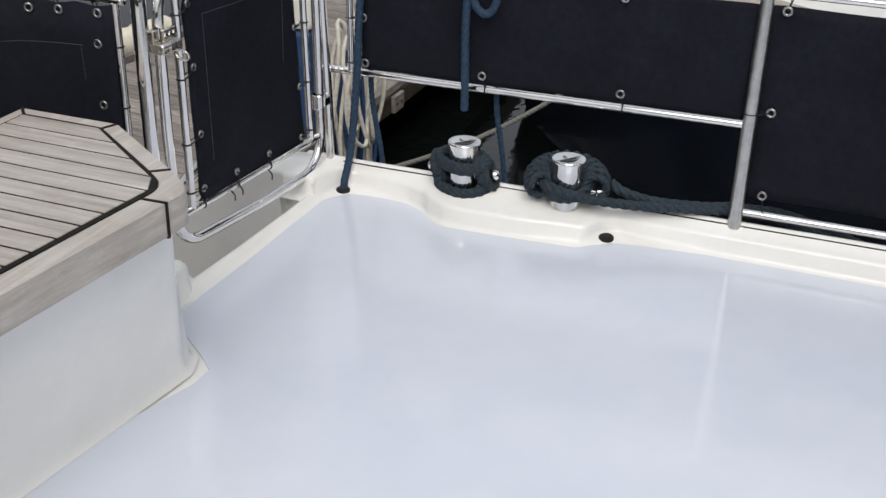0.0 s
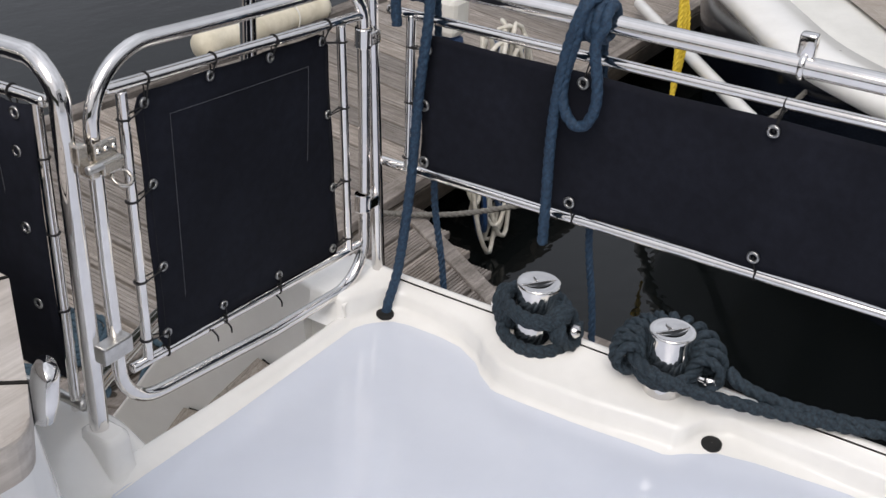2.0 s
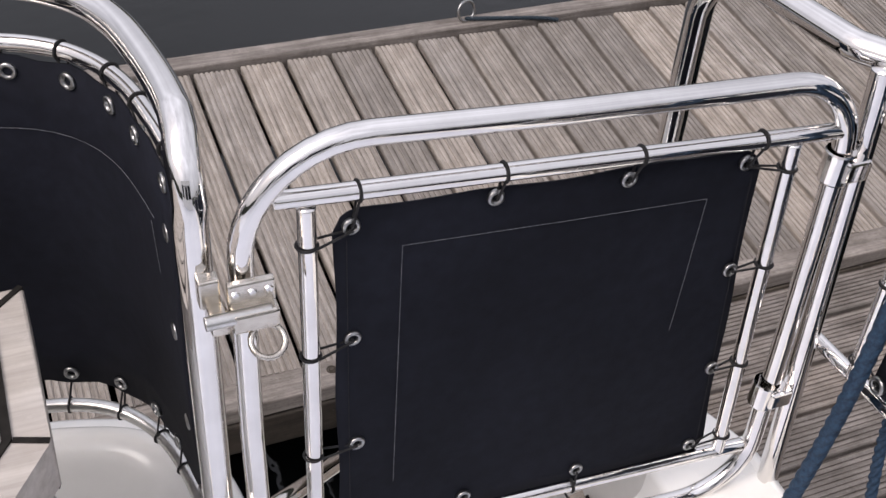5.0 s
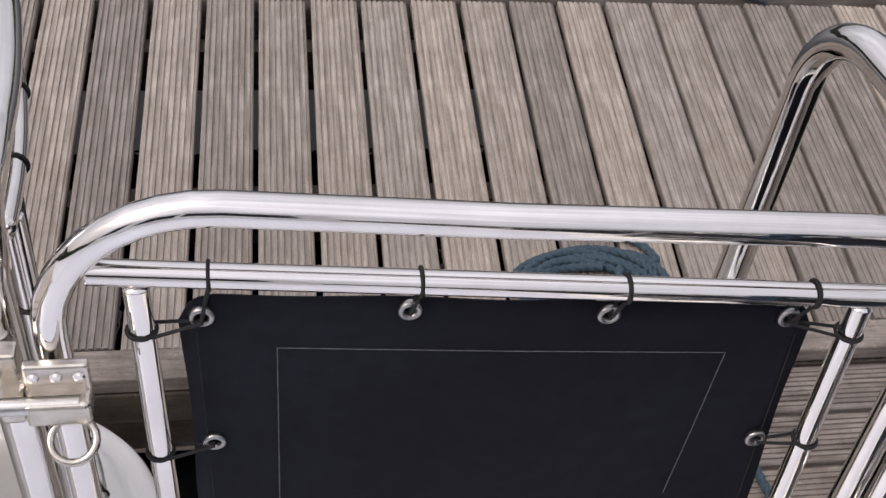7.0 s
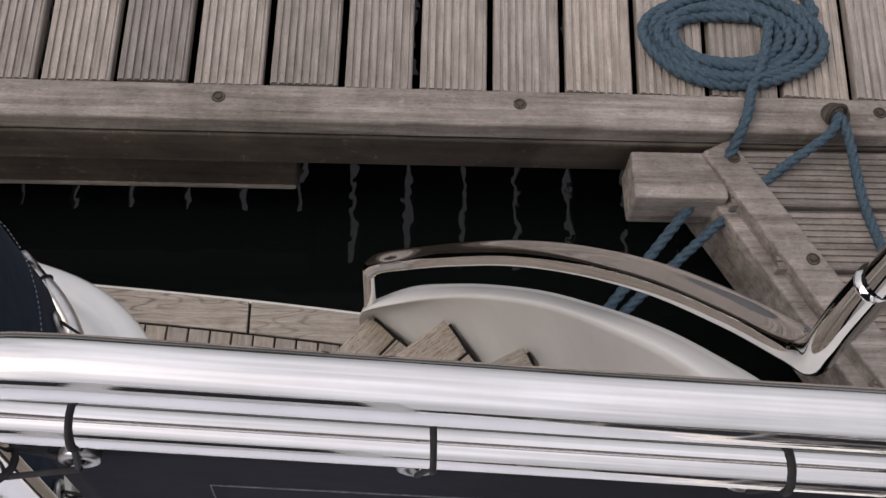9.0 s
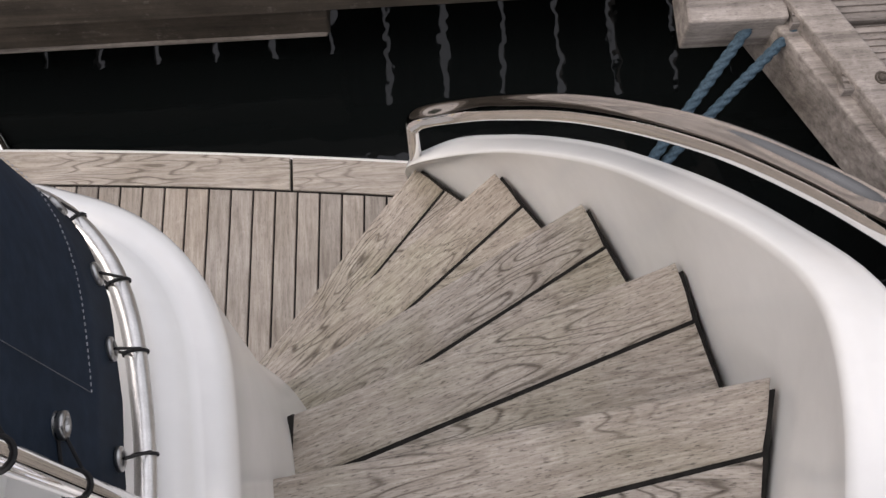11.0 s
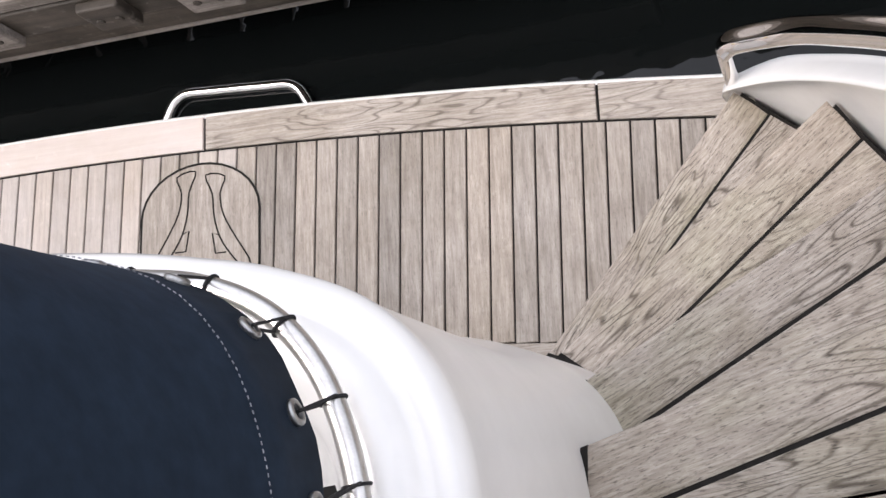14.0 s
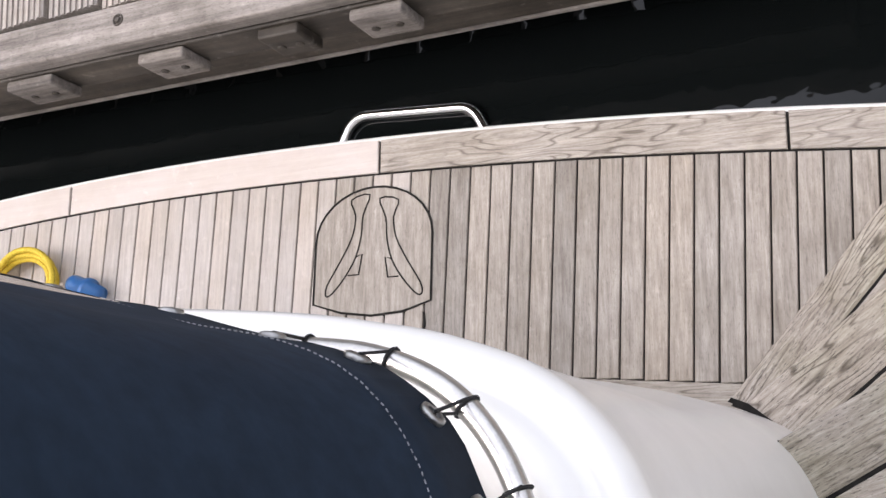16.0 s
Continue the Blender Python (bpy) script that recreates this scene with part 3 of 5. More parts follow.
# stair side wall of the hull's quarter: foot at the treads, crest, outer edge
QUARTER = [((-0.074, 0.040, -0.03), (-0.072, 0.042, 0.045), (0.08, 0.06, 0.055)),
           ((-0.074, 0.095, -0.03), (-0.072, 0.10, 0.052), (0.075, 0.12, 0.058)),
           ((-0.045, 0.20, -0.09), (-0.050, 0.225, 0.045), (0.050, 0.228, 0.042)),
           ((-0.022, 0.305, -0.215), (-0.036, 0.336, -0.012), (0.029, 0.350, -0.027)),
           ((-0.042, 0.40, -0.30), (-0.052, 0.431, -0.118), (0.006, 0.453, -0.153)),
           ((-0.064, 0.497, -0.402), (-0.090, 0.528, -0.254), (-0.025, 0.559, -0.300)),
           ((-0.099, 0.595, -0.52), (-0.126, 0.632, -0.419), (-0.065, 0.669, -0.472)),
           ((-0.141, 0.678, -0.643), (-0.168, 0.713, -0.559), (-0.113, 0.755, -0.607)),
           ((-0.196, 0.768, -0.78), (-0.227, 0.792, -0.710), (-0.174, 0.836, -0.749)),
           ((-0.253, 0.842, -0.898), (-0.279, 0.850, -0.837), (-0.240, 0.898, -0.870)),
           ((-0.326, 0.911, -1.03), (-0.342, 0.903, -0.971), (-0.318, 0.953, -0.996)),
           ((-0.398, 0.962, -1.148), (-0.411, 0.936, -1.080), (-0.397, 0.973, -1.106)),
           ((-0.418, 0.968, -1.30), (-0.424, 0.955, -1.16), (-0.414, 0.985, -1.16))]
cols = [spline([q[k] for q in QUARTER], 5) for k in range(3)]
bm = bmesh.new()
rows = []
for f, c, o in zip(*cols):
    out = Vector((o.x - f.x, o.y - f.y, 0))
    out = out.normalized() if out.length > 1e-6 else Vector((1, 0, 0))
    low = Vector((f.x, f.y, -1.5))
    up = Vector((0, 0, 1))
    rows.append([low, f - up * 0.03, f, f.lerp(c, 0.35) + out * 0.002, f.lerp(c, 0.7) + out * 0.003, f.lerp(c, 0.92), c, c.lerp(o, 0.08) + up * 0.004, c.lerp(o, 0.22) + up * 0.006, c.lerp(o, 0.6) + up * 0.006, o - out * 0.008 + up * 0.004,
                 o - out * 0.002, o - up * 0.008, o - up * 0.03 + out * 0.002, Vector((o.x + out.x * 0.01, o.y + out.y * 0.01, -1.75))])
loft(bm, rows)
bm.faces.new([bm.verts.new(p) for p in rows[-1]])
tagged(part("quarter_wall", bm, GEL, smooth=True), "curved white moulded side wall beside the stairs", "hull wall", kind="structure")

# hull below the platform and under the deck
bm = bmesh.new()
slab(bm, [(-5, -9), (-0.25, -9), (-0.25, 0.7), (-0.55, 0.95), (-1.2, 1.05), (-2.2, 1.08), (-5, 1.0)], -1.9, Z_PLAT - 0.037, 0.0)
tagged(part("hull", bm, GEL), "white hull under the platform", "hull", kind="structure")

# ---- stairs ----
INNER = {1: (-0.775, 0.512), 2: (-0.700, 0.482), 3: (-0.615, 0.415), 4: (-0.573, 0.324), 5: (-0.580, 0.222), 6: (-0.59, 0.11)}
OUTER = {1: (-0.398, 0.962), 2: (-0.254, 0.840), 3: (-0.142, 0.676), 4: (-0.066, 0.497), 5: (-0.026, 0.302), 6: (-0.07, 0.10)}
STEP_Z = {1: -1.15, 2: -0.90, 3: -0.645, 4: -0.403, 5: -0.205, 6: -0.02}
stairs = thing("staircase", "curved staircase with weathered teak treads on white risers", "stairs")


def arc_between(a, b, bulge, n=5):
    a, b = Vector((*a, 0)), Vector((*b, 0))
    d = b - a
    side = Vector((d.y, -d.x, 0)).normalized()
    return [a + d * (k / n) + side * bulge * math.sin(math.pi * k / n) for k in range(n + 1)]


def cut(p, q, f):
    return (p[0] + (q[0] - p[0]) * f, p[1] + (q[1] - p[1]) * f)


def laid_plank(parent, outline, a, b, z0, z1, bevel):
    """A plank with its own x axis along the line from a to b, so that its grain follows it."""
    m = Matrix.Translation((*a, 0)) @ Matrix.Rotation(math.atan2(b[1] - a[1], b[0] - a[0]), 4, "Z")
    inv = m.inverted()
    bm = bmesh.new()
    slab(bm, [(inv @ Vector((*p, 0))).xy for p in outline], z0, z1, bevel)
    ob = part("plank", bm, TEAK_T, parent)
    ob.matrix_basis = m
    return ob


for k in range(1, 6):
    z = STEP_Z[k]
    i0, o0, i1, o1 = INNER[k], OUTER[k], INNER[k + 1], OUTER[k + 1]
    outer = [(p.x, p.y) for p in arc_between(o0, o1, 0.003)]
    inside = [cut(p, i0, 0.011) for p in outer]
    # bed of caulking, front plank and back plank on it
    bm = bmesh.new()
    slab(bm, [cut(i0, i1, 0.10), cut(outer[0], outer[1], 0.35), *outer[1:], i1], z - 0.03, z + 0.0005)
    tread = part("tread", bm, CAULK, stairs)
    mid_i, mid_o = cut(i0, i1, 0.86), inside[2]
    front = [cut(i0, o0, 0.012), inside[0], inside[1], mid_o, cut(mid_i, mid_o, 0.014)]
    laid_plank(tread, front, i0, o0, z - 0.028, z + 0.003, 0.006)
    back_i, back_o = (mid_i[0], mid_i[1] - 0.005), cut(inside[2], inside[3], 0.10)
    back = [cut(back_i, back_o, 0.014), back_o, inside[3], inside[4], inside[5], cut(i1, o1, 0.012)]
    laid_plank(tread, back, i1, o1, z - 0.028, z + 0.0025, 0.002)
    # caulked seam round the inner ends
    bm = bmesh.new()
    slab(bm, [cut(i0, o0, 0.024), cut(mid_i, mid_o, 0.026), cut(mid_i, mid_o, 0.010), cut(i0, o0, 0.008)], z - 0.02, z + 0.0042)
    part("seam", bm, CAULK, tread)
    # riser under the front edge
    bm = bmesh.new()
    lowz = STEP_Z[k - 1] if k > 1 else Z_PLAT
    back_i, back_o = cut(i0, i1, 0.22), cut(o0, o1, 0.18)
    v = [bm.verts.new(p) for p in ((*back_i, z - 0.028), (*back_o, z - 0.028), (*back_o, lowz - 0.05), (*back_i, lowz - 0.05))]
    w = [bm.verts.new((q.co.x, q.co.y - 0.02, q.co.z)) for q in v]
    bm.faces.new(v)
    bm.faces.new(w[::-1])
    for a in range(4):
        bm.faces.new((v[a], v[(a + 1) % 4], w[(a + 1) % 4], w[a]))
    part("riser", bm, CREAM, stairs)


# ---- platform ----
def plat_edge(x):
    """The platform's aft edge."""
    return 1.1775 - 0.0365 * (x + 2.12) ** 2 if x > -2.12 else 1.1775 - 0.05 * (x + 2.12) ** 2


platform = thing("swim_platform", "weathered teak swim platform with dark caulked seams", "platform", kind="structure")
bm = bmesh.new()
xs = [-5 + 0.1 * k for k in range(47)] + [-0.36]
slab(bm, [(x, plat_edge(x) - 0.002) for x in xs] + [(-0.36, 0.45), (-5, 0.45)], Z_PLAT - 0.036, Z_PLAT - 0.006, 0.004)
part("base", bm, CAULK, platform)
bm = bmesh.new()
outer = [Vector((x, plat_edge(x) + 0.003, Z_PLAT - 0.020)) for x in xs]
sweep(bm, outer, lambda i, s: [(0.016 * math.cos(a), 0.010 * math.sin(a)) for a in [2 * math.pi * q / 10 for q in range(10)]])
part("rim", bm, GEL, platform, "white rim", smooth=True)
joints = [-0.36, -0.684, -1.60, -2.55, -3.5, -5.0]
for a, b in zip(joints, joints[1:]):
    n = max(3, int((a - b) / 0.06))
    us = [a - 0.003 - (a - b - 0.006) * k / n for k in range(n + 1)]
    bm = bmesh.new()
    slab(bm, [(x, plat_edge(x)) for x in us] + [(x, plat_edge(x) - 0.079) for x in us[::-1]], Z_PLAT - 0.02, Z_PLAT, 0.002, 1)
    part("border_plank", bm, TEAK_RIM if b < -1.7 else TEAK_X, platform)
bm = bmesh.new()
slab(bm, [(-0.6, 0.557), (-1.3, 0.607), (-1.3, 0.45), (-0.6, 0.45)], Z_PLAT - 0.02, Z_PLAT, 0.002, 1)
part("border_plank", bm, TEAK_X, platform)
for k in range(66):
    x = -0.42 - 0.0497 * k
    w = 0.0455
    top0, top1 = plat_edge(x) - 0.0845, plat_edge(x + w) - 0.0845
    low = 0.585 + 0.072 * (-0.97 - x) if x > -1.3 else 0.45
    skew = 0.042
    bm = bmesh.new()
    slab(bm, [(x, top0), (x - (top0 - low) * skew, low), (x + w - (top1 - low) * skew, low), (x + w, top1)], Z_PLAT - 0.02, Z_PLAT - 0.0005, 0.0015, 1)
    part("plank", bm, TEAK_PALE if x < -1.74 or -1.66 < x < -1.56 else TEAK_Y, platform)


# ---- rails, gate and canvas panels ----
def tie(bm, grommet, on_tube, axis, r_tube):
    """A thin black cord: a loop round the tube, and two legs to the grommet."""
    g, c, ax = Vector(grommet), Vector(on_tube), Vector(axis).normalized()
    turn = ax.to_track_quat("Z", "Y").to_matrix().to_4x4()
    ring_mesh(bm, Matrix.Translation(c) @ turn, r_tube + 0.0009, 0.0014, 16, 6)
    to = g - c
    to = (to - ax * to.dot(ax)).normalized()
    side = ax.cross(to)
    for s in (-1, 1):
        tube(bm, [c + (to * 0.75 + side * 0.62 * s) * (r_tube + 0.001) + ax * 0.001 * s, g + side * 0.0015 * s], 0.0013, 6)
    return bm


def grommet(parent, place, normal, r=0.0085):
    n = Vector(normal)
    m = Matrix.Translation(place) @ n.to_track_quat("Z", "Y").to_matrix().to_4x4()
    bm = bmesh.new()
    lathe(bm, [(r * 0.55, -0.003), (r * 0.55, 0.0015), (r * 0.75, 0.0026), (r, 0.0016), (r * 1.04, 0.0), (r, -0.0024)], m, 18)
    return part("grommet", bm, DULL, parent, smooth=True)


def flat_canvas(parent, frame_of, w, h, corner, sag=0.006, pull=0.6):
    """A canvas sheet in a plane: frame_of(u, v, off) gives the place; hemmed edges, drawn in between the ties."""
    nu, nv = 36, 18
    bm = bmesh.new()

    def spot(i, j, off):
        u, v = i / nu, j / nv
        x, y = u * w, v * h
        dx = 0.004 * pull * math.sin(3 * math.pi * u) ** 2
        dy = 0.003 * math.sin(2 * math.pi * v) ** 2
        cx, cy = min(x, w - x), min(y, h - y)
        if cx < corner and cy < corner:
            q = math.hypot(corner - cx, corner - cy)
            if q > corner:
                f = corner / q
                nx, ny = corner - (corner - cx) * f, corner - (corner - cy) * f
                x = nx if x < w / 2 else w - nx
                y = ny if y < h / 2 else h - ny
        y += dx * (1 if v < 0.5 else -1) * abs(2 * v - 1)
        x += dy * (1 if u < 0.5 else -1) * abs(2 * u - 1)
        ripple = sag * (noise.noise(Vector((u * 3.1, v * 2.2, w))) * 0.5 + 0.2 * math.sin(9 * u + 4 * v))
        return frame_of(x, y, off + ripple)
    faces = {}
    for s in (0, 1):
        grid = [[bm.verts.new(spot(i, j, 0.0012 * (1 - 2 * s))) for j in range(nv + 1)] for i in range(nu + 1)]
        faces[s] = grid
        for i in range(nu):
            for j in range(nv):
                bm.faces.new((grid[i][j], grid[i + 1][j], grid[i + 1][j + 1], grid[i][j + 1]))
    a, b = faces[0], faces[1]
    loop = [(i, 0) for i in range(nu)] + [(nu, j) for j in range(nv)] + [(i, nv) for i in range(nu, 0, -1)] + [(0, j) for j in range(nv, 0, -1)]
    for (i, j), (k, l) in zip(loop, loop[1:] + loop[:1]):
        bm.faces.new((a[i][j], a[k][l], b[k][l], b[i][j]))
    return part("canvas", bm, CANVAS, parent, smooth=True)


def stitch(parent, pts, material=None):
    bm = bmesh.new()
    tube(bm, pts, 0.00038, 4)
    return part("stitching", bm, material or THREAD, parent, "pale line of stitching")


# the gate; its frame leans a little, as the rail does
gate = thing("gate", "closed polished steel stair gate laced with navy canvas", "gate", at=(0, 0, 0))
GY = 0.087


def gy(x):
    """The gate stands a little askew to the rail."""
    return 0.0705 - 0.039 * x


bm = bmesh.new()
loop = rounded([(x, gy(x), z) for x, z in ((-0.583, 0.35), (-0.583, 0.675), (-0.3, 0.660), (0.008, 0.650), (0.020, 0.35), (0.028, 0.052), (-0.24, 0.060), (-0.578, 0.092))], [0, 0.105, 0, 0.085, 0, 0.085, 0, 0.085], 10, closed=True)
tube(bm, loop, 0.0112, 18, closed=True)
part("frame", bm, STEEL, gate, smooth=True)
for a, b in (((-0.555, gy(-0.555), 0.618), (0.004, gy(0.004), 0.590)), ((-0.555, gy(-0.555), 0.156), (0.010, gy(0.01), 0.133)), ((-0.527, gy(-0.527), 0.607), (-0.522, gy(-0.522), 0.158)), ((-0.050, gy(-0.05), 0.585), (-0.024, gy(-0.024), 0.136))):
    bm = bmesh.new()
    tube(bm, [a, b], 0.0085, 14)
    part("bar", bm, STEEL, gate, smooth=True)
C00, C10, C01, C11 = Vector((-0.500, 0.086, 0.160)), Vector((-0.044, 0.078, 0.136)), Vector((-0.505, 0.093, 0.595)), Vector((-0.074, 0.083, 0.578))


def gate_place(x, y, off):
    u, v = x / 0.445, y / 0.435
    p = C00.lerp(C10, u).lerp(C01.lerp(C11, u), v)
    return p + Vector((0, -off, 0))


flat_canvas(gate, gate_place, 0.445, 0.435, 0.028, 0.004)
stitch(gate, [gate_place(0.064, 0.390, 0.004), gate_place(0.22, 0.389, 0.0055), gate_place(0.383, 0.388, 0.0055)])
stitch(gate, [gate_place(0.064, 0.390, 0.004), gate_place(0.058, 0.08, 0.0045)])
stitch(gate, [gate_place(0.383, 0.388, 0.0055), gate_place(0.374, 0.30, 0.006), gate_place(0.366, 0.22, 0.0055)])
for q in ((0.012, 0.012), (0.433, 0.012)):
    stitch(gate, [gate_place(q[0], 0.03, 0.004), gate_place(q[0], 0.405, 0.004)], CORD)
GROM = [((-0.357, 0.581), (-0.352, 0.608)), ((-0.223, 0.573), (-0.217, 0.601)), ((-0.094, 0.566), (-0.087, 0.595)), ((-0.489, 0.579), (-0.483, 0.614)),
        ((-0.079, 0.430), (-0.041, 0.433)), ((-0.066, 0.284), (-0.033, 0.288)), ((-0.068, 0.158), (-0.025, 0.164)), ((-0.220, 0.171), (-0.222, 0.143)), ((-0.359, 0.179), (-0.357, 0.149)),
        ((-0.486, 0.190), (-0.486, 0.153)), ((-0.482, 0.309), (-0.5245, 0.300)), ((-0.487, 0.451), (-0.5255, 0.437)), ((-0.488, 0.577), (-0.527, 0.566)), ((-0.094, 0.564), (-0.049, 0.556)), ((-0.486, 0.192), (-0.523, 0.194))]


def canvas_y(x, z):
    """The gate canvas's inner face."""
    u, v = (x + 0.50) / 0.45, (z - 0.15) / 0.435
    return C00.lerp(C10, u).lerp(C01.lerp(C11, u), v).y


for k, (g, c) in enumerate(GROM):
    if k < 12:
        grommet(gate, (g[0], canvas_y(*g) - 0.0045, g[1]), (0, -1, 0), 0.0080)
    bm = bmesh.new()
    upright = abs(c[0] - g[0]) > abs(c[1] - g[1])
    tie(bm, (g[0], canvas_y(*g) - 0.007, g[1]), (c[0], gy(c[0]), c[1]), (0, 0, 1) if upright else (1, 0, 0), 0.0085)
    part("cord_tie", bm, CORD, gate, smooth=True)
# loose cord ends
for p in ((-0.395, 0.150), (-0.362, 0.150), (-0.23, 0.135)):
    bm = bmesh.new()
    tube(bm, spline([(p[0], GY - 0.012, p[1]), (p[0] + 0.008, GY - 0.016, p[1] - 0.015), (p[0] + 0.014, GY - 0.012, p[1] - 0.030)], 4), 0.0016, 6)
    part("cord_end", bm, CORD, gate, smooth=True)
# hinges
for z in (0.548, 0.222):
    bm = bmesh.new()
    x = 0.012 + (0.55 - z) * 0.02
    lathe(bm, [(0.015, -0.018), (0.016, -0.016), (0.016, 0.016), (0.015, 0.018)], pose(x, gy(x), z), 18)
    box(bm, x - 0.004, gy(x) - 0.020, z - 0.012, x + 0.026, gy(x) + 0.008, z + 0.012, 0.003)
    part("hinge", bm, STEEL, gate, smooth=False)
# sliding bolt with its ring
latch = part("latch", box(box(bmesh.new(), -0.600, GY - 0.016, 0.530, -0.560, GY - 0.008, 0.556, 0.002), -0.600, GY - 0.030, 0.514, -0.560, GY - 0.009, 0.534, 0.003), NICKEL, gate, "dull nickel sliding bolt latch")
bm = bmesh.new()
tube(bm, [(-0.622, GY - 0.024, 0.529), (-0.566, GY - 0.024, 0.529)], 0.0062, 10)
part("bolt", bm, BRUSHED, latch, smooth=True)
bm = bmesh.new()
ring_mesh(bm, pose(-0.573, GY - 0.034, 0.505, 35, 0, 0), 0.0145, 0.0028, 20, 8)
part("pull_ring", bm, NICKEL, latch, smooth=True)
for x in (-0.594, -0.580, -0.566):
    bm = bmesh.new()
    lathe(bm, [(0.0004, 0.0025), (0.003, 0.002), (0.004, 0.0)], pose(x, GY - 0.016, 0.546, 90, 0, 0), 10)
    part("screw", bm, STEEL, latch)
bm = box(box(bmesh.new(), -0.622, 0.079, 0.530, -0.604, 0.094, 0.558, 0.002), -0.617, 0.062, 0.512, -0.601, 0.090, 0.534, 0.003)
part("keeper", bm, NICKEL, gate, "dull nickel latch keeper")
for q in ((-0.622, 0.096, 0.205, -0.566, GY - 0.016, 0.235),):
    part("keeper", box(bmesh.new(), *q, 0.003), BRUSHED, gate, "dull latch keeper plate")

# rail round the cockpit: post, top rail, lacing bars, canvas
aft_rail = thing("aft_rail", "polished steel rail laced with navy canvas", "rail")
PX, PY = -0.618, 0.108
PANEL = [(-0.612, 0.135), (-0.613, 0.200), (-0.619, 0.262), (-0.630, 0.322), (-0.651, 0.373), (-0.686, 0.413), (-0.735, 0.438), (-0.80, 0.450), (-0.95, 0.462), (-1.3, 0.485), (-2.0, 0.505), (-3.2, 0.505), (-5, 0.46)]
curve = spline([(x, y, 0) for x, y in PANEL], 10)
bm = bmesh.new()
tube(bm, [(PX, PY, 0.05), (PX, PY, 0.60), *[(PX + 0.002, PY + 0.0115 * (1 - math.cos(a)) * 3, 0.60 + 0.055 * math.sin(a)) for a in (0.3, 0.7, 1.1)], (PX + 0.005, 0.145, 0.661), *[p + Vector((0, 0, 0.668)) for p in curve[5:]]], 0.0148, 18)
part("top_rail", bm, STEEL, aft_rail, smooth=True)
for z, r in ((0.605, 0.0088), (0.094, 0.0088)):
    bm = bmesh.new()
    tube(bm, [p + Vector((0, 0, z)) for p in curve[2:]], r, 14)
    part("lacing_bar", bm, STEEL if z > 0.3 else BRUSHED, aft_rail, smooth=True)
bm = bmesh.new()
tube(bm, [(-0.611, 0.165, 0.60), (-0.611, 0.165, 0.08)], 0.0088, 14)
part("bar", bm, STEEL, aft_rail, smooth=True)
for x, y in ((-0.9, 0.4595), (-1.9, 0.502), (-3.0, 0.505)):
    bm = bmesh.new()
    tube(bm, [(x, y + 0.004, 0.05), (x, y + 0.004, 0.665)], 0.0125, 14)
    part("post", bm, STEEL, aft_rail, smooth=True)


def panel_bow(s, f):
    """How far the canvas stands inside the curved bars, s metres on, from its bottom (0) to its top (1)."""
    return lerp_rows([(0.0, 0.003), (0.15, 0.004), (0.36, 0.003), (0.42, 0.000), (0.56, -0.024), (0.74, -0.050), (1.1, -0.075), (9.0, -0.085)], s)[0] + 0.004 * f + 0.008 * math.sin(math.pi * f)


bm = bmesh.new()
run = resample(curve[5:], 0.02)
side = []
for s in (-1, 1):
    grid = []
    for i, p in enumerate(run):
        a, b = run[max(i - 1, 0)], run[min(i + 1, len(run) - 1)]
        d = (b - a).normalized()
        n = Vector((-d.y, d.x, 0))
        col = []
        for j in range(9):
            f = j / 8
            edge = 0.006 * math.sin(i * 0.8) ** 2
            z = 0.138 + edge + (0.459 - 2 * edge) * f
            bow = panel_bow(0.04 + i * 0.02, f)
            col.append(p + Vector((-d.y, d.x, 0)) * bow + n * (0.0012 * s + 0.002 * noise.noise(Vector((i * 0.14, f * 2, 3)))) + Vector((0, 0, z)))
        grid.append([bm.verts.new(q) for q in col])
    side.append(grid)
    for u, w in zip(grid, grid[1:]):
        for j in range(8):
            bm.faces.new((u[j], w[j], w[j + 1], u[j + 1]))
for j in (0, 8):
    for i in range(len(run) - 1):
        bm.faces.new((side[0][i][j], side[0][i + 1][j], side[1][i + 1][j], side[1][i][j]))
for j in range(8):
    bm.faces.new((side[0][0][j], side[0][0][j + 1], side[1][0][j + 1], side[1][0][j]))
cloth = part("canvas", bm, CANVAS, aft_rail, smooth=True)
# the outer face takes a lighter canvas, with skylight put into its colour
cloth.data.materials.append(SKYLIT)
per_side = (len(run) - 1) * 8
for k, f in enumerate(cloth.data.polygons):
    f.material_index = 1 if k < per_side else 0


def along(s):
    """A place on the panel's curve, s metres on, and the direction there."""
    acc = 0.0
    for a, b in zip(curve, curve[1:]):
        d = (b - a).length
        if acc + d >= s:
            return a.lerp(b, (s - acc) / d), (b - a).normalized()
        acc += d
    return curve[-1], (curve[-1] - curve[-2]).normalized()


for s in (0.062, 0.144, 0.205, 0.272, 0.340, 0.41, 0.50, 0.62, 0.76, 0.9):
    p, d = along(s)
    n = Vector((-d.y, d.x, 0))
    for zg, zt in ((0.158, 0.094), (0.579, 0.605)):
        if s < 0.06 and zg > 0.5:
            continue
        q = along(s + 0.012)[0] + Vector((0, 0, zt))
        for sgn in (1, -1):
            grommet(aft_rail, p + n * (panel_bow(s, (zg - 0.138) / 0.445) + 0.003 * sgn) + Vector((0, 0, zg)), n * sgn, 0.0092)
        bm = bmesh.new()
        tie(bm, p + n * (panel_bow(s, (zg - 0.138) / 0.445) - 0.004) + Vector((0, 0, zg)), q, d, 0.0088)
        part("cord_tie", bm, CORD, aft_rail, smooth=True)
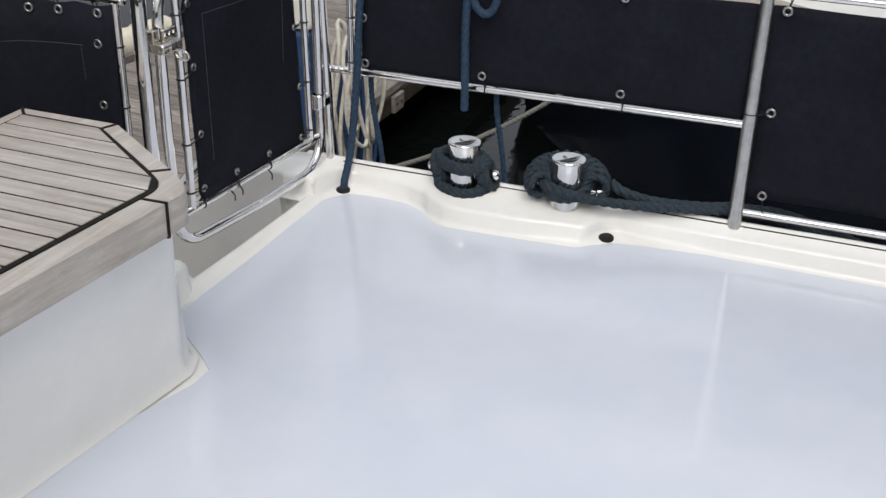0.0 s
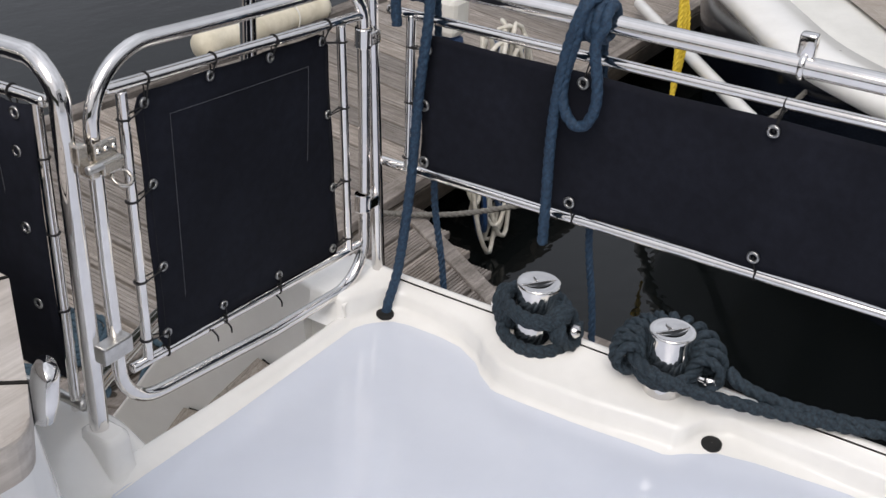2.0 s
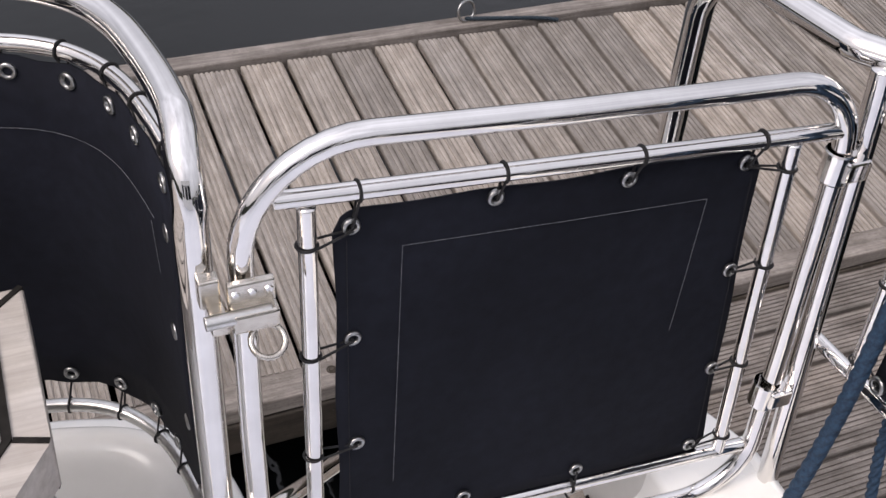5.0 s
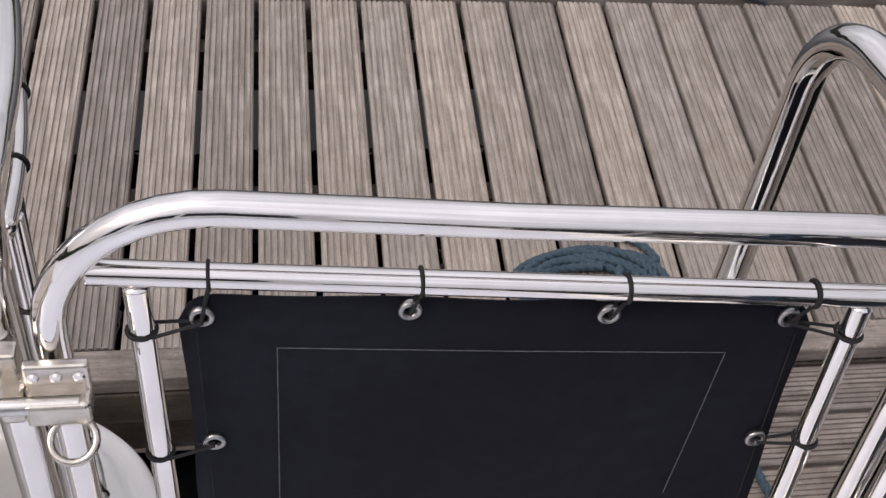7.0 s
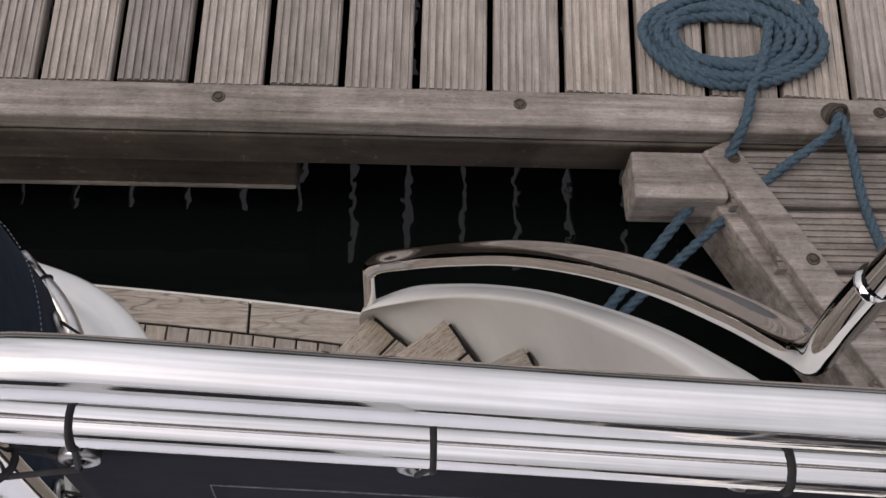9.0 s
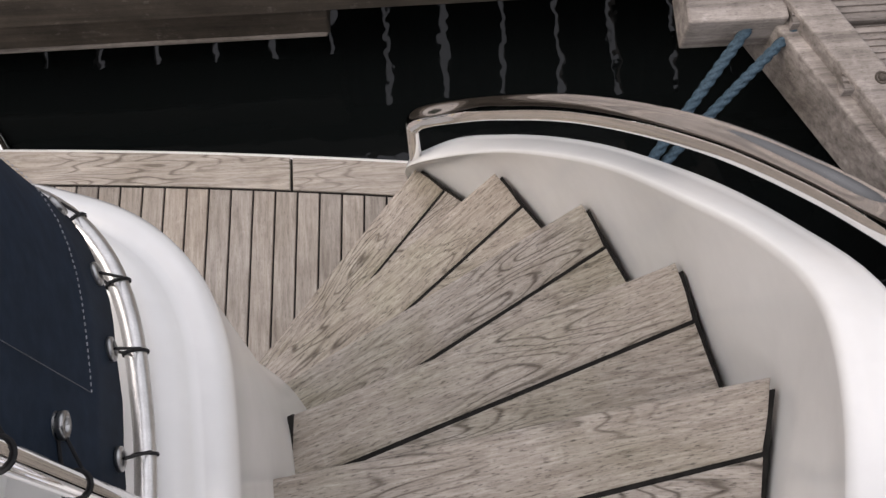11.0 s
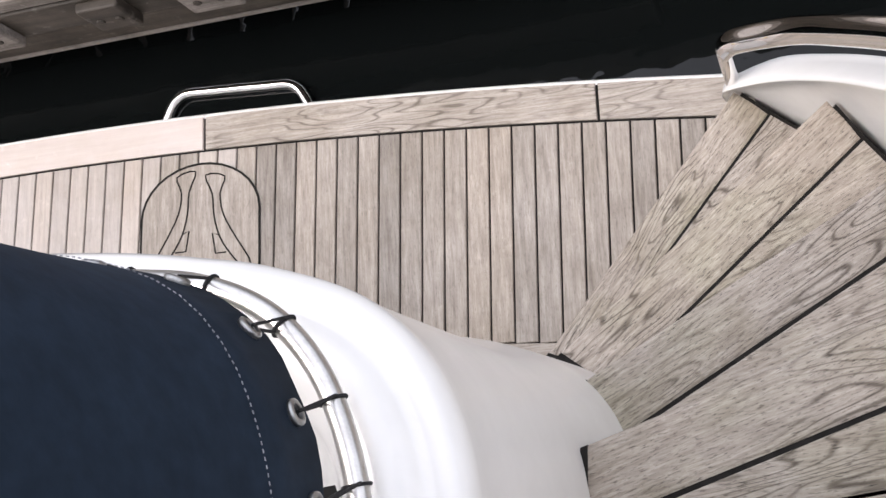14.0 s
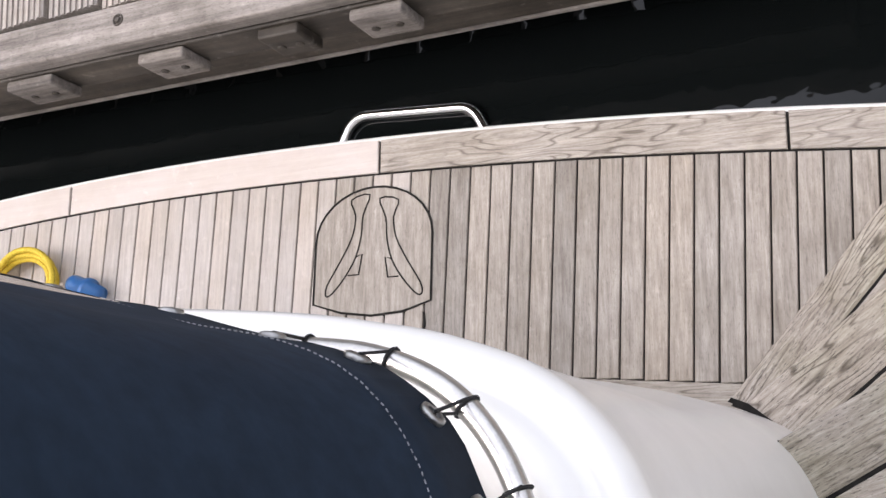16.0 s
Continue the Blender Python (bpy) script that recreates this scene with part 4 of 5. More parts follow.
for z in (0.27, 0.40, 0.52):
    bm = bmesh.new()
    xg = -0.611 - panel_bow(0.07, (z - 0.138) / 0.445)
    tie(bm, (xg, 0.200, z), (-0.611, 0.165, z - 0.004), (0, 0, 1), 0.0088)
    part("cord_tie", bm, CORD, aft_rail, smooth=True)
    for sgn in (1, -1):
        grommet(aft_rail, (xg + 0.003 * sgn, 0.202, z), (sgn, 0, 0), 0.0092)
out_line = []
for k in range(60):
    p, d = along(0.10 + k * 0.022)
    out_line.append(p + Vector((-d.y, d.x, 0)) * (panel_bow(0.10 + k * 0.022, 0.166) - 0.0035) + Vector((0, 0, 0.212)))
bm = bmesh.new()
dots = resample(out_line, 0.0024)
for a, b in zip(dots[::2], dots[1::2]):
    tube(bm, [a, b], 0.00045, 4)
part("stitching", bm, THREAD_PALE, aft_rail, "pale dashed stitching")
stitch(aft_rail, [out_line[0], out_line[0] + Vector((-0.012, 0, 0.3))])
in_line = []
for k in range(60):
    p, d = along(0.10 + k * 0.022)
    in_line.append(p + Vector((-d.y, d.x, 0)) * (panel_bow(0.10 + k * 0.022, 0.85) + 0.0035) + Vector((0, 0, 0.515)))
stitch(aft_rail, in_line)

# side rail
side_rail = thing("side_rail", "polished steel side rail with navy canvas panels", "rail")


def rail_x(y):
    return 0.072 + 0.032 * min(1.0, max(-0.2, (0.07 - y))) if y > -1.2 else 0.107


bm = bmesh.new()
tube(bm, rounded([(0.064, 0.060, 0.05), (0.052, 0.066, 0.30), (0.040, 0.078, 0.648)], 0, 2), 0.0128, 16)
part("post", bm, STEEL, side_rail, smooth=True)
bm = bmesh.new()
tops = [(rail_x(0.07 - 0.2 * k) - 0.002, 0.07 - 0.2 * k, 0.650) for k in range(7)] + [(0.105, -2.2, 0.65), (0.10, -4, 0.66), (0.05, -8, 0.68)]
tube(bm, rounded([(0.008, 0.335, 0.18), (0.013, 0.335, 0.652), (0.038, 0.12, 0.650)] + tops[:1], [0, 0.07, 0.05, 0], 8)[:-1] + [Vector(p) for p in tops], 0.0158, 18)
part("top_rail", bm, STEEL, side_rail, smooth=True)
bm = bmesh.new()
tube(bm, [(rail_x(y) + 0.002, y, 0.290) for y in (0.075, -0.3, -0.6, -0.93)], 0.0088, 14)
part("lacing_bar", bm, STEEL, side_rail, smooth=True)
for y0, y1 in ((0.06, -0.93), (-0.95, -4)):
    bm = bmesh.new()
    tube(bm, [(rail_x(y0) + 0.002, y0, 0.586), (rail_x((y0 + y1) / 2) + 0.002, (y0 + y1) / 2, 0.586), (rail_x(y1), y1, 0.590)], 0.0088, 14)
    part("lacing_bar", bm, STEEL, side_rail, smooth=True)
bm = bmesh.new()
tube(bm, [(0.102, -0.95, 0.084), (0.107, -1.3, 0.084), (0.10, -4, 0.084)], 0.0088, 14)
part("lacing_bar", bm, STEEL, side_rail, smooth=True)
bm = bmesh.new()
tube(bm, [(0.074, 0.012, 0.586), (0.074, 0.006, 0.290)], 0.0088, 14)
part("bar", bm, STEEL, side_rail, smooth=True)
for y in (-0.940, -2.2, -3.4):
    bm = bmesh.new()
    tube(bm, [(0.078, y - 0.006, 0.055), (rail_x(y) - 0.002, y, 0.65)], 0.0152, 16)
    part("post", bm, BRUSHED, side_rail, smooth=True)
bm = bmesh.new()
ring_mesh(bm, pose(0.098, -0.665, 0.65, 90, 0, 0), 0.0175, 0.006, 20, 8)
box(bm, 0.088, -0.678, 0.66, 0.108, -0.652, 0.70, 0.004)
part("clamp", bm, STEEL, side_rail, smooth=True)
bm = bmesh.new()
box(bm, 0.100, -1.00, 0.605, 0.140, -0.965, 0.645, 0.006)
part("bracket", bm, BRUSHED, side_rail)

for y0, y1, z0, z1 in ((-0.022, -0.934, 0.302, 0.560), (-0.946, -2.15, 0.125, 0.562)):
    def side_place(x, y, off, y0=y0, y1=y1, z0=z0, z1=z1):
        yy = y0 + (y1 - y0) * x / (y0 - y1)
        return Vector((rail_x(yy) - 0.004 - off, yy, z0 + y))
    flat_canvas(side_rail, side_place, y0 - y1, z1 - z0, 0.006, 0.010)
SIDE_G = [(-0.329, 0.326, 0.290), (-0.329, 0.545, 0.586), (-0.655, 0.327, 0.290), (-0.645, 0.544, 0.586), (-0.985, 0.553, 0.586), (-0.995, 0.136, 0.084), (-0.035, 0.320, None), (-0.03, 0.43, None), (-0.03, 0.535, None),
          (-1.4, 0.553, 0.586), (-1.4, 0.14, 0.084), (-0.985, 0.33, None)]
for y, z, zt in SIDE_G:
    x = rail_x(y)
    grommet(side_rail, (x - 0.013, y, z), (-1, 0, 0), 0.0105)
    bm = bmesh.new()
    if zt is not None:
        tie(bm, (x - 0.013, y, z), (x + 0.002, y - 0.006, zt), (0, 1, 0), 0.0088)
    elif y > -0.5:
        tie(bm, (x - 0.012, y, z), (0.074, 0.008, z - 0.006), (0, 0, 1), 0.0088)
    else:
        tie(bm, (x - 0.012, y, z), (0.09, -0.942, z - 0.006), (0, 0, 1), 0.0155)
    part("cord_tie", bm, CORD, side_rail, smooth=True)

# stair handrail: flat-topped oval steel bar along the quarter wall
hand = thing("stair_handrail", "polished flat steel handrail following the curved stair wall", "handrail")
bm = bmesh.new()
HR = [(-0.400, 0.955, -1.09), (-0.402, 0.953, -0.93), (-0.379, 0.952, -0.897), (-0.300, 0.919, -0.809), (-0.242, 0.862, -0.689), (-0.171, 0.775, -0.520), (-0.104, 0.667, -0.338), (-0.044, 0.565, -0.191), (0.000, 0.464, -0.064), (0.022, 0.390, 0.025), (0.020, 0.350, 0.085), (0.008, 0.337, 0.15), (0.004, 0.335, 0.20), (0.004, 0.335, 0.26)]
foot = bmesh.new()
tube(foot, HR[:2], 0.0125, 14)
part("foot", foot, STEEL, hand, smooth=True)
hp = spline(HR[1:], 8)
sweep(bm, hp, lambda i, s: [((0.0125 + 0.003 * min(1, i / 90)) * math.cos(2 * math.pi * q / 20), (0.021 - 0.005 * max(0.0, (i - 70) / 35)) * math.sin(2 * math.pi * q / 20)) for q in range(20)])
part("bar", bm, STEEL, hand, smooth=True)


# ---- moulded seat with a teak top ----
seat = thing("seat_locker", "white moulded locker seat with a weathered teak top", "seat")
SEAT = [(-0.755, 0.285), (-0.756, 0.077), (-0.895, -0.125), (-0.950, -0.196), (-1.41, -0.150), (-2.2, -0.07), (-2.2, 0.30)]
outline = rounded([(*p, 0) for p in SEAT], [0, 0.012, 0.03, 0.05, 0, 0, 0], 5, closed=True)
bm = bmesh.new()
slab(bm, [(p.x, p.y) for p in outline], 0.368, 0.424, 0.004)
part("edge_band", bm, TEAK_BAND, seat, "weathered teak edge band")
inner = rounded([(*p, 0) for p in [(-0.785, 0.257), (-0.786, 0.088), (-0.915, -0.098), (-0.958, -0.153), (-1.41, -0.107), (-2.16, -0.03), (-2.16, 0.272)]], [0, 0.01, 0.03, 0.06, 0, 0, 0], 5, closed=True)
bm = bmesh.new()
slab(bm, [(p.x, p.y) for p in inner], 0.40, 0.4265)
part("caulking", bm, CAULK, seat)


def front_y(x):
    """The inner edge of the front border."""
    if x > -0.79:
        return 0.09
    if x > -0.925:
        return 0.087 + (x + 0.790) * 1.40
    return -0.150 + (-0.958 - x) * 0.1 if x < -0.958 else -0.105 - (-0.925 - x) * 1.35


for k in range(26):
    x1 = -0.7945 - 0.0485 * k
    x0 = x1 - 0.0425
    bm = bmesh.new()
    slab(bm, [(x1, 0.252), (x1, front_y(x1) + 0.007), (x0, front_y(x0) + 0.007), (x0, 0.252)][::-1], 0.41, 0.4285, 0.001, 1)
    part("plank", bm, TEAK_SEAT, seat)
for a, b in (((-0.785, 0.257), (-0.757, 0.284)), ((-0.786, 0.088), (-0.757, 0.0775)), ((-0.915, -0.098), (-0.893, -0.124)), ((-1.01, -0.146), (-1.008, -0.192)), ((-1.85, -0.06), (-1.848, -0.11))):
    d = (Vector(b) - Vector(a)).normalized()
    n = Vector((-d.y, d.x)) * 0.003
    bm = bmesh.new()
    slab(bm, [tuple(Vector(a) + n), tuple(Vector(b) + n), tuple(Vector(b) - n), tuple(Vector(a) - n)], 0.365, 0.4255)
    part("border_joint", bm, CAULK, seat)
BASE = [((-2.2, 0.28), (-2.2, 0.28)), ((-2.2, 0.06), (-2.2, 0.02)), ((-1.27, -0.045), (-1.27, -0.10)), ((-0.875, -0.098), (-0.935, -0.150)), ((-0.815, -0.075), (-0.875, -0.09)), ((-0.76, 0.02), (-0.785, 0.07)), ((-0.765, 0.27), (-0.785, 0.27))]
lowr = rounded([(*p[0], 0) for p in BASE], [0, 0, 0, 0.05, 0.05, 0.03, 0], 6, closed=True)
topr = rounded([(*p[1], 0) for p in BASE], [0, 0, 0, 0.05, 0.05, 0.03, 0], 6, closed=True)
cen = Vector((-1.4, 0.15, 0))
bm = bmesh.new()
rows = []
for f, z, grow in ((0.0, 0.0015, 1.035), (0.0, 0.006, 1.015), (0.0, 0.02, 1.004), (0.02, 0.05, 1.0), (0.5, 0.2, 1.0), (1.0, 0.370, 1.0)):
    rows.append([cen + (p.lerp(q, f) - cen) * grow + Vector((0, 0, z)) for p, q in zip(lowr, topr)])
loft(bm, rows, closed=True)
part("body", bm, GEL, seat, "white moulded body", smooth=True)
# chromed cap under the corner of the top
bm = bmesh.new()
lathe(bm, [(0.0005, 0.05), (0.014, 0.047), (0.019, 0.035), (0.021, 0.0), (0.018, -0.03), (0.0005, -0.032)], pose(-0.812, -0.036, 0.318, 0, 10, -32) @ Matrix.Diagonal((0.9, 1.45, 1, 1)), 20)
part("cap", bm, STEEL, seat, "chromed rounded cap", smooth=True)
# pedestal under the gate post
bm = bmesh.new()
rows = []
for z, e in ((0.0, 0.034), (0.012, 0.0275), (0.035, 0.0255), (0.062, 0.0240), (0.071, 0.022), (0.0745, 0.018)):
    rows.append([Vector((-0.617 + e * sx * 1.0, 0.098 + e * 1.5 * sy, z)) for sx, sy in ((1, -0.7), (0.7, -1), (-0.7, -1), (-1, -0.7), (-1, 0.7), (-0.7, 1), (0.7, 1), (1, 0.7))])
loft(bm, rows, closed=True)
bm.faces.new([bm.verts.new(p) for p in rows[-1]])
tagged(part("post_pedestal", bm, GEL, smooth=True), "white moulded pedestal under the gate post", "pedestal", kind="structure")


# ---- mooring bollards ----
def bollard(x, y):
    b = thing("mooring_bollard", "polished steel mooring bollard with a cross pin on the gunwale", "bollard", "mooring bollards", at=(x, y, 0.046))
    bm = bmesh.new()
    lathe(bm, [(0.0385, 0.0), (0.0380, 0.003), (0.0372, 0.006), (0.0370, 0.098), (0.0376, 0.110), (0.0392, 0.118), (0.0398, 0.122), (0.0392, 0.1252), (0.0372, 0.1262), (0.030, 0.1248), (0.018, 0.1236), (0.0005, 0.1232)], sides=36)
    part("barrel", bm, STEEL, b, smooth=True)
    bm = bmesh.new()
    # a lens-shaped dip on one half of the top, a low web behind it
    for k in range(13):
        u = -1 + k / 6
        depth = 0.017 * (1 - u * u)
        row = [(0.033 * u * 0.79 - q * 0.61, 0.033 * u * -0.61 - q * 0.79, 0.1250 - 0.0016 * math.sin(math.pi * q / max(depth, 1e-4))) for q in (0.0, depth * 0.5, depth)]
        cur = [bm.verts.new(p) for p in row]
        if k:
            for m in range(2):
                bm.faces.new((prev[m], prev[m + 1], cur[m + 1], cur[m]))
        prev = cur
    # the dip is shallow; a deep recess's shade is put into its metal colour
    part("top_dip", bm, RECESS, b, smooth=True)
    bm = bmesh.new()
    tube(bm, [(0.033 * 0.79, -0.033 * 0.61, 0.1255), (-0.033 * 0.79, 0.033 * 0.61, 0.1255)], 0.0016, 8)
    tube(bm, [(0.0, 0.0, 0.1255), (0.012, 0.016, 0.1252)], 0.0022, 8)
    part("top_web", bm, STEEL, b, smooth=True)
    bm = bmesh.new()
    tube(bm, [(0.0, -0.078, 0.052), (0.0, 0.078, 0.052)], 0.0075, 12)
    for s in (-1, 1):
        lathe(bm, [(0.0075, -0.008), (0.0115, -0.006), (0.0125, 0.0), (0.0115, 0.008), (0.006, 0.012), (0.0005, 0.0125)], pose(0, s * 0.078, 0.052, -90 * s, 0, 0), 16)
    part("cross_pin", bm, STEEL, b, smooth=True)
    return b


B1, B2 = Vector((0.04, -0.304, 0.046)), Vector((0.04, -0.560, 0.046))
bollard(*B1.xy)
bollard(*B2.xy)


def rope_thing(name, label, pts, r, material, category="rope", group="", lay=None, deep=0.50):
    bm = bmesh.new()
    rope(bm, pts, r, lay, deep=deep)
    return tagged(part(name, bm, material, smooth=True), label, category, group)


# rope belayed round the first bollard: two low turns, two above the pin, bights over the pin's arms
for z0, z1, rad in ((0.012, 0.028, 0.052), (0.072, 0.086, 0.049)):
    pts = []
    for k in range(2 * 30 + 10):
        a = 2 * math.pi * k / 30 + z0 * 30
        q = k / 69
        pts.append(B1 + Vector(((rad + 0.004 * math.sin(2 * a)) * math.cos(a), (rad + 0.012 * abs(math.sin(a))) * math.sin(a), z0 + (z1 - z0) * q + 0.006 * math.sin(a + 1))))
    rope_thing("mooring_rope", "dark blue-green rope wound round a steel bollard", pts, 0.0098, DARK_ROPE, group="belayed mooring ropes")
for sgn, turns_n in ((1, 3), (-1, 3)):
    pts = []
    n = turns_n * 22
    for k in range(n + 1):
        a = 2 * math.pi * k / 22
        q = k / n
        pts.append(B1 + Vector((0.006 + 0.029 * math.cos(a), sgn * (0.044 + 0.026 * q) + 0.010 * math.sin(a), 0.050 + 0.032 * math.sin(a))))
    rope_thing("mooring_rope", "dark blue-green rope turned over the bollard's cross pin", pts, 0.0098, DARK_ROPE, group="belayed mooring ropes")

# second bollard: turns laid side by side round a bundle behind the barrel, and two drawn tight round it
pts = []
n = 13 * 20
for k in range(n + 1):
    q = k / n
    th = 2 * math.pi * k / 20
    phi = math.radians(128 - 232 * q)
    thick_r = 0.022 + 0.008 * math.sin(math.pi * q)
    rad = 0.064 + thick_r * math.cos(th)
    pts.append(B2 + Vector((rad * math.cos(phi), rad * 1.06 * math.sin(phi), 0.060 + 0.012 * math.sin(math.pi * q) + 1.25 * thick_r * math.sin(th))))
rope_thing("mooring_rope", "dark blue-green rope in fanned turns round a bollard", pts, 0.0090, DARK_ROPE, group="belayed mooring ropes")
pts = []
for k in range(2 * 30 + 8):
    a = 2 * math.pi * k / 30 + 1.2
    q = k / 67
    pts.append(B2 + Vector((0.002 + 0.050 * math.cos(a), 0.052 * math.sin(a), 0.050 + 0.022 * q + 0.012 * math.cos(a))))
rope_thing("mooring_rope", "dark blue-green rope drawn tight round a steel bollard", pts, 0.0092, DARK_ROPE, group="belayed mooring ropes")
lead = [B2 + Vector((0.03, 0.055, 0.055)), B2 + Vector((-0.030, 0.050, 0.068)), B2 + Vector((-0.050, 0.0, 0.062)), B2 + Vector((-0.040, -0.06, 0.050)), Vector((0.035, -0.72, 0.084)), Vector((0.075, -0.85, 0.082)), Vector((0.112, -0.955, 0.078)), Vector((0.14, -1.10, 0.05)), Vector((0.17, -1.5, -0.1)), Vector((0.3, -3.0, -0.8))]
rope_thing("mooring_line", "dark blue-green mooring line leading along the gunwale", spline(lead, 10), 0.0115, DARK_ROPE, group="mooring lines")
lead = [B2 + Vector((0.02, -0.10, 0.075)), B2 + Vector((0.012, -0.13, 0.06)), Vector((0.068, -0.76, 0.088)), Vector((0.09, -0.87, 0.086)), Vector((0.122, -0.96, 0.085)), Vector((0.16, -1.12, 0.055)), Vector((0.2, -1.5, -0.1)), Vector((0.33, -3.0, -0.8))]
rope_thing("mooring_line", "dark blue-green mooring line leading along the gunwale", spline(lead, 10), 0.0115, DARK_ROPE, group="mooring lines")

# ropes made fast on the side rail


def turns(y0, y1, n, r, start=0.0):
    """Turns of rope round the top rail."""
    out = []
    for k in range(n * 14 + 1):
        a = start + 2 * math.pi * k / 14
        y = y0 + (y1 - y0) * k / (n * 14)
        out.append((rail_x(y) - 0.002 + r * math.cos(a), y, 0.65 + r * math.sin(a)))
    return out


w = turns(0.005, -0.040, 2, 0.027, math.pi)
drop = [(0.046, -0.042, 0.60), (0.044, -0.030, 0.46), (0.040, -0.022, 0.27), (0.028, -0.010, 0.10), (0.010, -0.002, 0.03), (0.003, 0.0, -0.01)]
rope_thing("hanging_rope", "blue rope hitched to the top rail and led down a drain", spline(w + drop, 5), 0.0092, BLUE_ROPE, group="blue ropes on the rail", deep=0.24)
rope_thing("hanging_rope", "short blue rope tail hanging from the top rail", spline([(0.098, 0.0, 0.66), (0.07, 0.018, 0.677), (0.042, 0.024, 0.645), (0.046, 0.026, 0.60), (0.048, 0.024, 0.57)], 8), 0.0092, BLUE_ROPE, group="blue ropes on the rail", deep=0.24)
rope_thing("fender_line", "blue fender line hanging outside the rail", spline([(0.102, -0.02, 0.65), (0.112, -0.024, 0.5), (0.12, -0.026, 0.23), (0.128, -0.055, 0.02), (0.15, -0.07, -0.4), (0.16, -0.07, -0.75)], 8), 0.0068, BLUE_ROPE, group="fender lines")
rope_thing("fender_line", "blue fender line hanging outside the rail", spline([(0.112, -0.335, 0.65), (0.122, -0.345, 0.5), (0.128, -0.350, 0.25), (0.135, -0.38, 0.02), (0.15, -0.38, -0.4), (0.16, -0.38, -0.75)], 8), 0.0068, BLUE_ROPE, group="fender lines")
w = turns(-0.318, -0.362, 3, 0.028, math.pi)
loop = [(0.050, -0.352, 0.620), (0.048, -0.364, 0.56), (0.046, -0.366, 0.518), (0.045, -0.352, 0.486), (0.044, -0.330, 0.484), (0.046, -0.310, 0.510), (0.050, -0.304, 0.55), (0.048, -0.318, 0.62), (0.046, -0.330, 0.68), (0.075, -0.338, 0.690)]
rope_thing("hanging_rope", "blue rope bight hanging from hitches on the rail", spline(w + loop, 6), 0.0092, BLUE_ROPE, group="blue ropes on the rail", deep=0.24)
rope_thing("hanging_rope", "blue rope tail hanging from the rail", spline([(0.10, -0.322, 0.66), (0.075, -0.326, 0.692), (0.044, -0.322, 0.665), (0.044, -0.303, 0.58), (0.046, -0.294, 0.46), (0.048, -0.296, 0.33), (0.050, -0.297, 0.245)], 8), 0.0092, BLUE_ROPE, group="blue ropes on the rail", deep=0.24)

# ---- on the dock behind the stern ----
pts = []
N = 5
for k in range(N * 36 + 1):
    a = 2 * math.pi * k / 36 + 0.9
    f = k / (N * 36)
    rx, ry = 0.105 + 0.105 * f, 0.062 + 0.072 * f
    pts.append((0.365 + rx * math.cos(a) + 0.02 * f, 1.545 + ry * math.sin(a) + 0.004 * math.sin(3 * a + 5 * f), Z_DOCK + 0.013 + 0.012 * (0.5 + 0.5 * math.sin(a * 2.2 + k * 0.05))))
tail = [(0.585, 1.62, Z_DOCK + 0.014), (0.56, 1.685, Z_DOCK + 0.014), (0.50, 1.722, Z_DOCK + 0.014), (0.425, 1.735, Z_DOCK + 0.014)]
rope_thing("coiled_rope", "faded blue rope coiled on the dock boards", spline([Vector(p) for p in pts[::3]] + [Vector(p) for p in tail], 6), 0.0118, SLATE_ROPE, group="ropes on the dock")
bm = bmesh.new()
tube(bm, [(0.427, 1.735, Z_DOCK + 0.014), (0.398, 1.738, Z_DOCK + 0.014)], 0.0115, 12)
tagged(part("rope_end", bm, GEL, smooth=True), "white taped end of the coiled rope", "rope end")
rope_thing("stern_line", "faded blue stern line over the dock edge", spline([(0.47, 1.58, Z_DOCK + 0.036), (0.445, 1.48, Z_DOCK + 0.03), (0.41, 1.40, Z_DOCK + 0.022), (0.385, 1.32, Z_DOCK + 0.022), (0.345, 1.25, -1.0), (0.235, 1.125, -1.06), (0.11, 0.985, -1.14), (-0.02, 0.84, -1.22)], 8), 0.0115, SLATE_ROPE, group="stern lines")
rope_thing("stern_line", "faded blue stern line from a ring on the dock edge", spline([(0.585, 1.335, -0.912), (0.56, 1.29, -0.925), (0.46, 1.23, -0.975), (0.36, 1.155, -1.03), (0.14, 0.975, -1.15), (0.02, 0.86, -1.22)], 8), 0.0108, SLATE_ROPE, group="stern lines")
rope_thing("stern_line", "faded blue line lying on the finger pontoon", spline([(0.585, 1.335, -0.912), (0.605, 1.28, -0.93), (0.63, 1.15, -0.975), (0.66, 0.98, -0.978), (0.70, 0.6, -0.978), (0.76, 0.1, -0.978)], 8), 0.0108, SLATE_ROPE, group="stern lines")
bm = bmesh.new()
ring_mesh(bm, pose(0.582, 1.335, Z_DOCK + 0.03, 70, 0, 20), 0.022, 0.005, 18, 8)
lathe(bm, [(0.0005, 0.016), (0.018, 0.014), (0.03, 0.006), (0.032, 0.0)], pose(0.59, 1.35, Z_DOCK + 0.005), 16)
tagged(part("mooring_ring", bm, WET, smooth=True), "rusty dark mooring ring bolted to the dock edge", "mooring ring")

bm = bmesh.new()
ring_mesh(bm, pose(0.99, 2.985, Z_DOCK + 0.062, 80, 0, 15), 0.04, 0.006, 20, 8)
tagged(part("mooring_ring", bm, DULL, smooth=True), "grey mooring ring standing on the far dock edge", "mooring ring")
